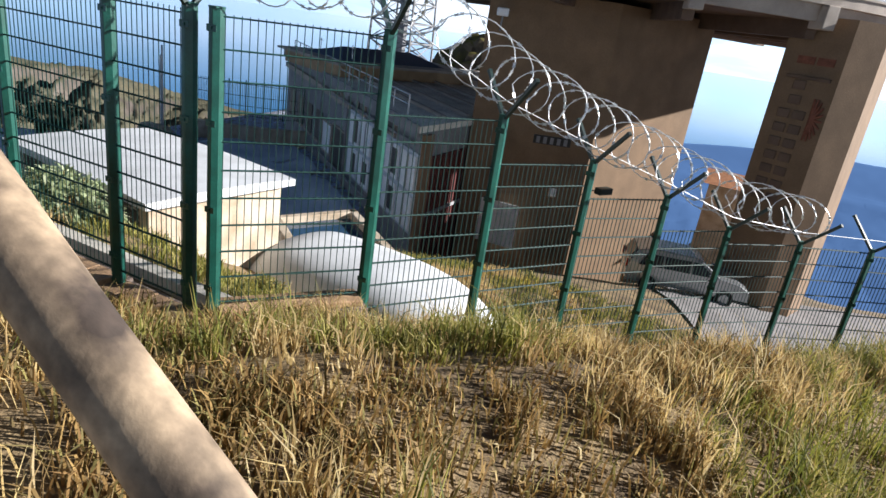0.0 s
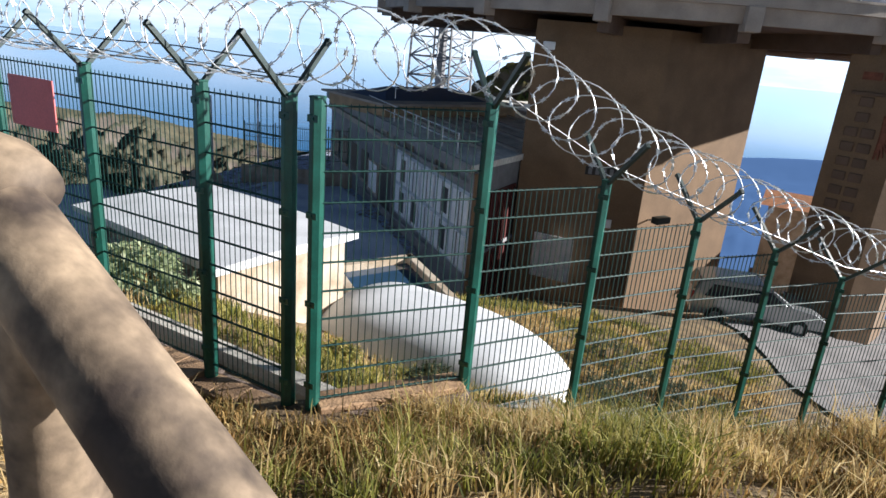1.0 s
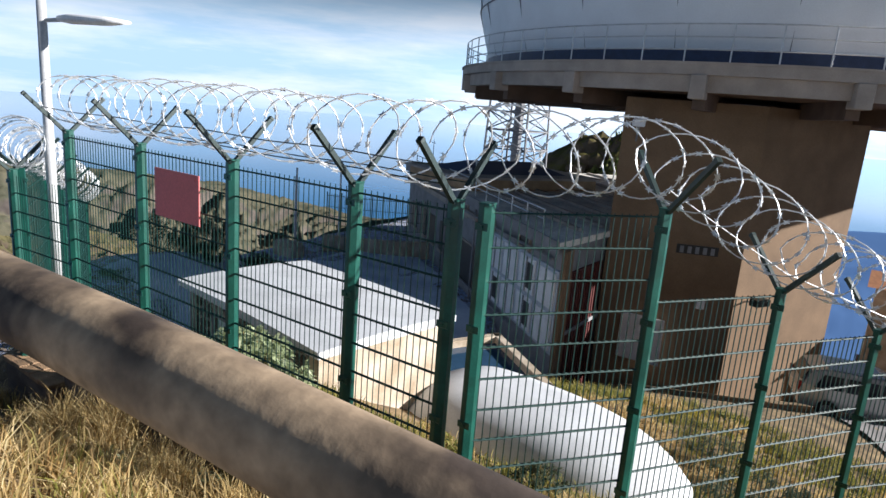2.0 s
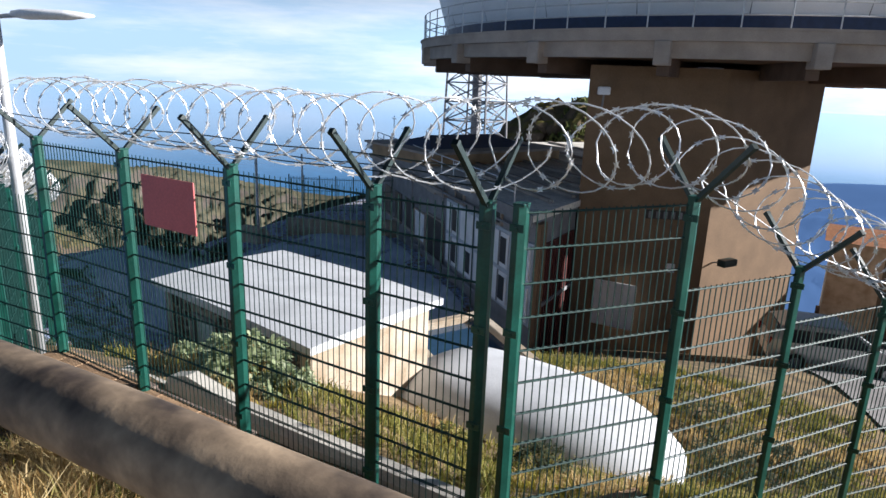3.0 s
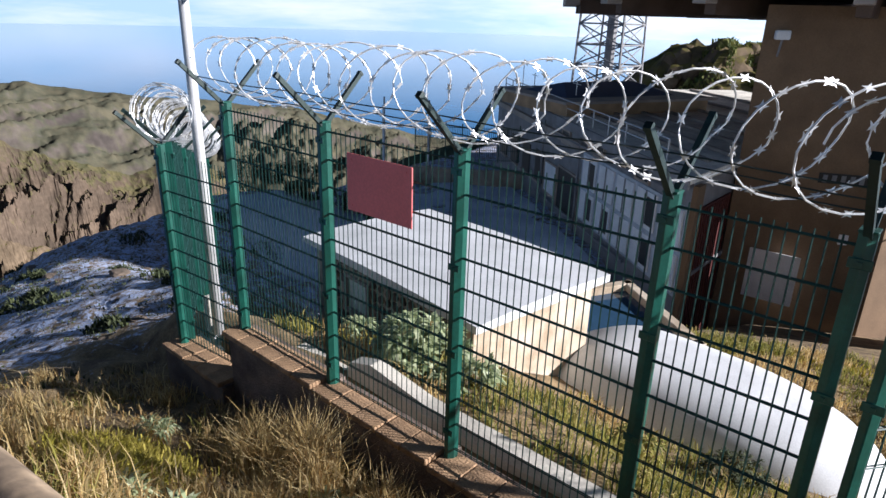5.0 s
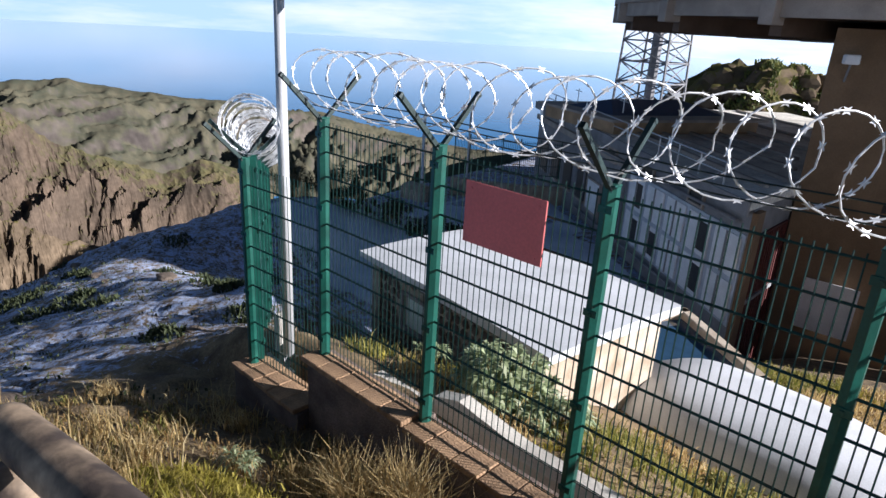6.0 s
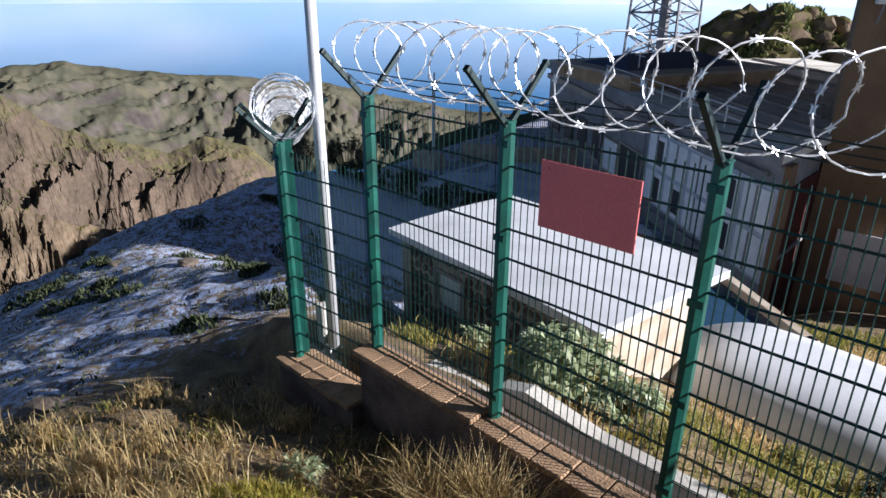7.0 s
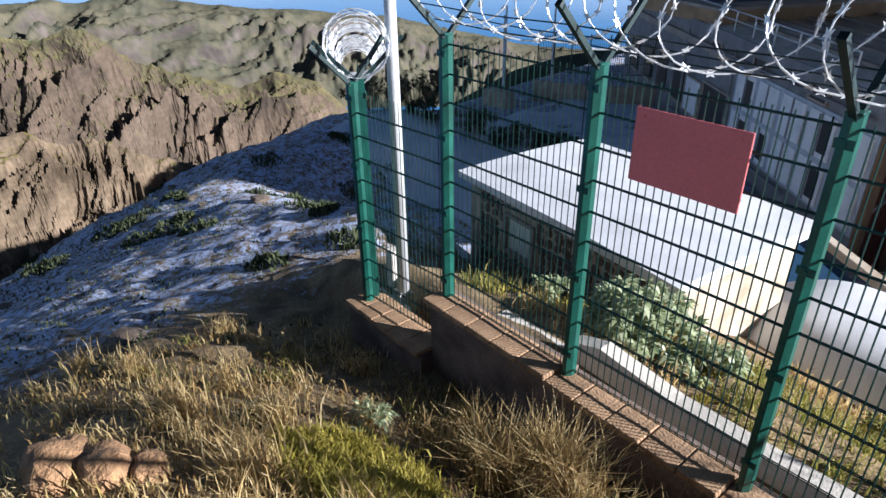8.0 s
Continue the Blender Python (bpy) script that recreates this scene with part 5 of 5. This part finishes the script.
leafy_shrub("shrub", (-6.12, 4.72, land(-6.12, 4.72)), 0.44, 0.62, 1500, 0.17, 0.021, LEAF, "grey-green shrub of long pointed leaves by the kerb", 4)
leafy_shrub("shrub", (-5.5, 4.75, land(-5.5, 4.75)), 0.28, 0.3, 420, 0.15, 0.015, LEAF, "grey-green shrub of long pointed leaves by the kerb", 5)
leafy_shrub("shrub", (-7.25, 4.75, land(-7.25, 4.75)), 0.28, 0.3, 300, 0.14, 0.013, LEAF, "small pale shrub inside the fence", 6)
for i, (x, y, r, h) in enumerate(((-4.4, 6.2, 0.4, 0.4), (-3.6, 7.3, 0.35, 0.4), (-1.9, 10.6, 0.75, 0.75), (-1.4, 11.6, 0.8, 0.8), (-2.2, 12.6, 0.8, 0.7), (-0.6, 12.4, 0.6, 0.5), (1.6, 10.4, 0.55, 0.4), (2.6, 11.2, 0.6, 0.45))):
    leafy_shrub("shrub", (x, y, land(x, y)), r, h, 700, 0.12, 0.012, BUSH if i != 0 else TURF, "dark green bushy shrub on the slope inside the fence", 30 + i)
for i, (x, y) in enumerate(((-4.9, 2.55), (-4.2, 2.75), (-5.2, 1.55), (-4.6, 1.5), (-6.6, 2.2))):
    leafy_shrub("rosette_plant", (x, y, land(x, y)), 0.16, 0.14, 150, 0.13, 0.009, LEAF, "pale green spiky rosette among the grass", 60 + i)

# hedge and scrub round the frosted court
for i, (x, y, r, h) in enumerate(((-22.6, 15.6, 1.0, 0.9), (-21.3, 16.6, 1.1, 0.9), (-19.9, 17.6, 1.1, 0.8), (-18.6, 18.4, 0.9, 0.7), (-25.2, 14.6, 1.3, 1.9), (-24.6, 16.4, 1.2, 1.7))):
    leafy_shrub("hedge_shrub", (x, y, land(x, y)), r, h, 1300, 0.22, 0.03, BUSH, "dark evergreen hedge at the edge of the court", 90 + i)

# dark cushions of heath on the frosted flank
rng = random.Random(8)
flank_v, flank_f = [], []
for i in range(46):
    x, y = rng.uniform(-26, -10.2), rng.uniform(-3.5, 12)
    if outside(x, y) < 0.5 and x > -11:
        continue
    r = rng.uniform(0.18, 0.55)
    for _ in range(150):
        a, q = rng.uniform(0, 6.283), r * math.sqrt(rng.random())
        px, py = x + q * math.cos(a) * 1.5, y + q * math.sin(a)
        blade(flank_v, flank_f, rng, (px, py, land(px, py)), 0.26 * rng.uniform(0.5, 1.1) * (1.1 - q / r * 0.6), 0.022, rng.uniform(0.2, 0.8))
tris_object("heath_bush", flank_v, flank_f, BUSH, "dark low heath bushes on the frosted slope", "bush")
fv, ff = [], []
for _ in range(9000):
    x, y = rng.uniform(-25, -8.8), rng.uniform(-4, 9)
    if outside(x, y) < 0.3 and x > -10.5:
        continue
    if noise.noise((x * 0.9, y * 0.9, 7)) < -0.05:
        continue
    blade(fv, ff, rng, (x, y, land(x, y)), 0.06 * rng.uniform(0.5, 1.3), 0.016, rng.uniform(0.5, 1.2))
tris_object("frosted_tufts", fv, ff, BUSH, "short dark tufts between the frost", "grass")


# ---- stones ----
def rock(name, at, size, mat, label, seed, squash=0.6):
    bm = bmesh.new()
    bmesh.ops.create_icosphere(bm, subdivisions=3, radius=1)
    for v in bm.verts:
        n = v.co.normalized()
        k = 1 + 0.28 * noise.noise(n * 1.3 + Vector((seed, 0, 0))) + 0.12 * noise.noise(n * 3.5 + Vector((0, seed, 0)))
        v.co = Vector((n.x * size * k, n.y * size * 0.8 * k, n.z * size * squash * k))
    ob = link(name, bm, mat, smooth=False)
    ob.location = at
    return tagged(ob, label, "rock")


SUNROCK = material("brown_stone", (0.34, 0.20, 0.10), 0.9, vary=0.35, scale=9, bump=0.7)
for i, (x, y, s) in enumerate(((-6.62, 0.46, 0.19), (-6.42, 0.64, 0.15), (-6.30, 0.80, 0.11), (-7.5, 1.2, 0.06), (-8.4, 2.4, 0.05))):
    rock("stone", (x, y, land(x, y) + s * 0.3), s, SUNROCK, "rough brown stone lying in the grass", i * 3.1)
rng = random.Random(17)
for i in range(26):
    x, y = rng.uniform(-25, -9.5), rng.uniform(-3, 8)
    if outside(x, y) < 0.5 and x > -10.5:
        continue
    s = rng.uniform(0.08, 0.26)
    rock("stone", (x, y, land(x, y) + s * 0.02), s, BASALT, "dark basalt stone on the frosted slope", i * 1.7, 0.25)

# boulder hill and scrub behind the station
hill = empty("boulder_hill", (-20, 62, -6.6), "dark boulder hill with green scrub behind the station", "hill")
rng = random.Random(5)
bm = bmesh.new()
grid = []
for i in range(41):
    line = []
    for j in range(17):
        u, v = i / 40, j / 16
        env = math.sin(math.pi * u) ** 0.6 * math.sin(math.pi * min(1, v * 0.75 + 0.02))
        line.append(bm.verts.new((-18 + 25 * u, -6 + 24 * v, -2 + env * (8.6 + 3.0 * noise.noise((u * 6, v * 3, 1)) + 1.4 * noise.noise((u * 17, v * 9, 3))))))
    grid.append(line)
for a, b in zip(grid, grid[1:]):
    for j in range(16):
        bm.faces.new((a[j], b[j], b[j + 1], a[j + 1]))
part("hill_body", bm, CRAG, hill)
for i in range(60):
    u, v = rng.uniform(0.06, 0.94), rng.uniform(0.2, 0.7)
    env = math.sin(math.pi * u) ** 0.6 * math.sin(math.pi * min(1, v * 0.75 + 0.02))
    bm = bmesh.new()
    bmesh.ops.create_icosphere(bm, subdivisions=2, radius=rng.uniform(0.5, 1.25))
    for w_ in bm.verts:
        w_.co *= 1 + 0.3 * noise.noise(w_.co * 1.2 + Vector((i, 0, 0)))
    bmesh.ops.translate(bm, verts=bm.verts, vec=(-18 + 25 * u, -6 + 24 * v, -2 + env * 8.8 + 0.2))
    part("boulder", bm, CRAG, hill)
sv, sf = [], []
for i in range(5200):
    u, v = rng.uniform(0.45, 0.98), rng.uniform(0.15, 0.7)
    env = math.sin(math.pi * u) ** 0.6 * math.sin(math.pi * min(1, v * 0.75 + 0.02))
    z = env * (8.6 + 3.0 * noise.noise((u * 6, v * 3, 1))) - 2
    clump = noise.noise((u * 22, v * 9, 6))
    if clump < 0.02:
        continue
    blade(sv, sf, rng, (-18 + 25 * u, -6 + 24 * v, z + clump * 1.6 * rng.random()), rng.uniform(0.25, 0.6), 0.11, rng.uniform(0.3, 1.0))
me = bpy.data.meshes.new("scrub")
me.from_pydata(sv, [], sf)
me.materials.append(island_material("scrub_leaf", [(0.05, 0.08, 0.02), (0.12, 0.14, 0.03), (0.20, 0.19, 0.05)], 0.85, 0.2))
scrub = new("scrub", me)
scrub.parent = hill
tagged(scrub, kind="stuff")
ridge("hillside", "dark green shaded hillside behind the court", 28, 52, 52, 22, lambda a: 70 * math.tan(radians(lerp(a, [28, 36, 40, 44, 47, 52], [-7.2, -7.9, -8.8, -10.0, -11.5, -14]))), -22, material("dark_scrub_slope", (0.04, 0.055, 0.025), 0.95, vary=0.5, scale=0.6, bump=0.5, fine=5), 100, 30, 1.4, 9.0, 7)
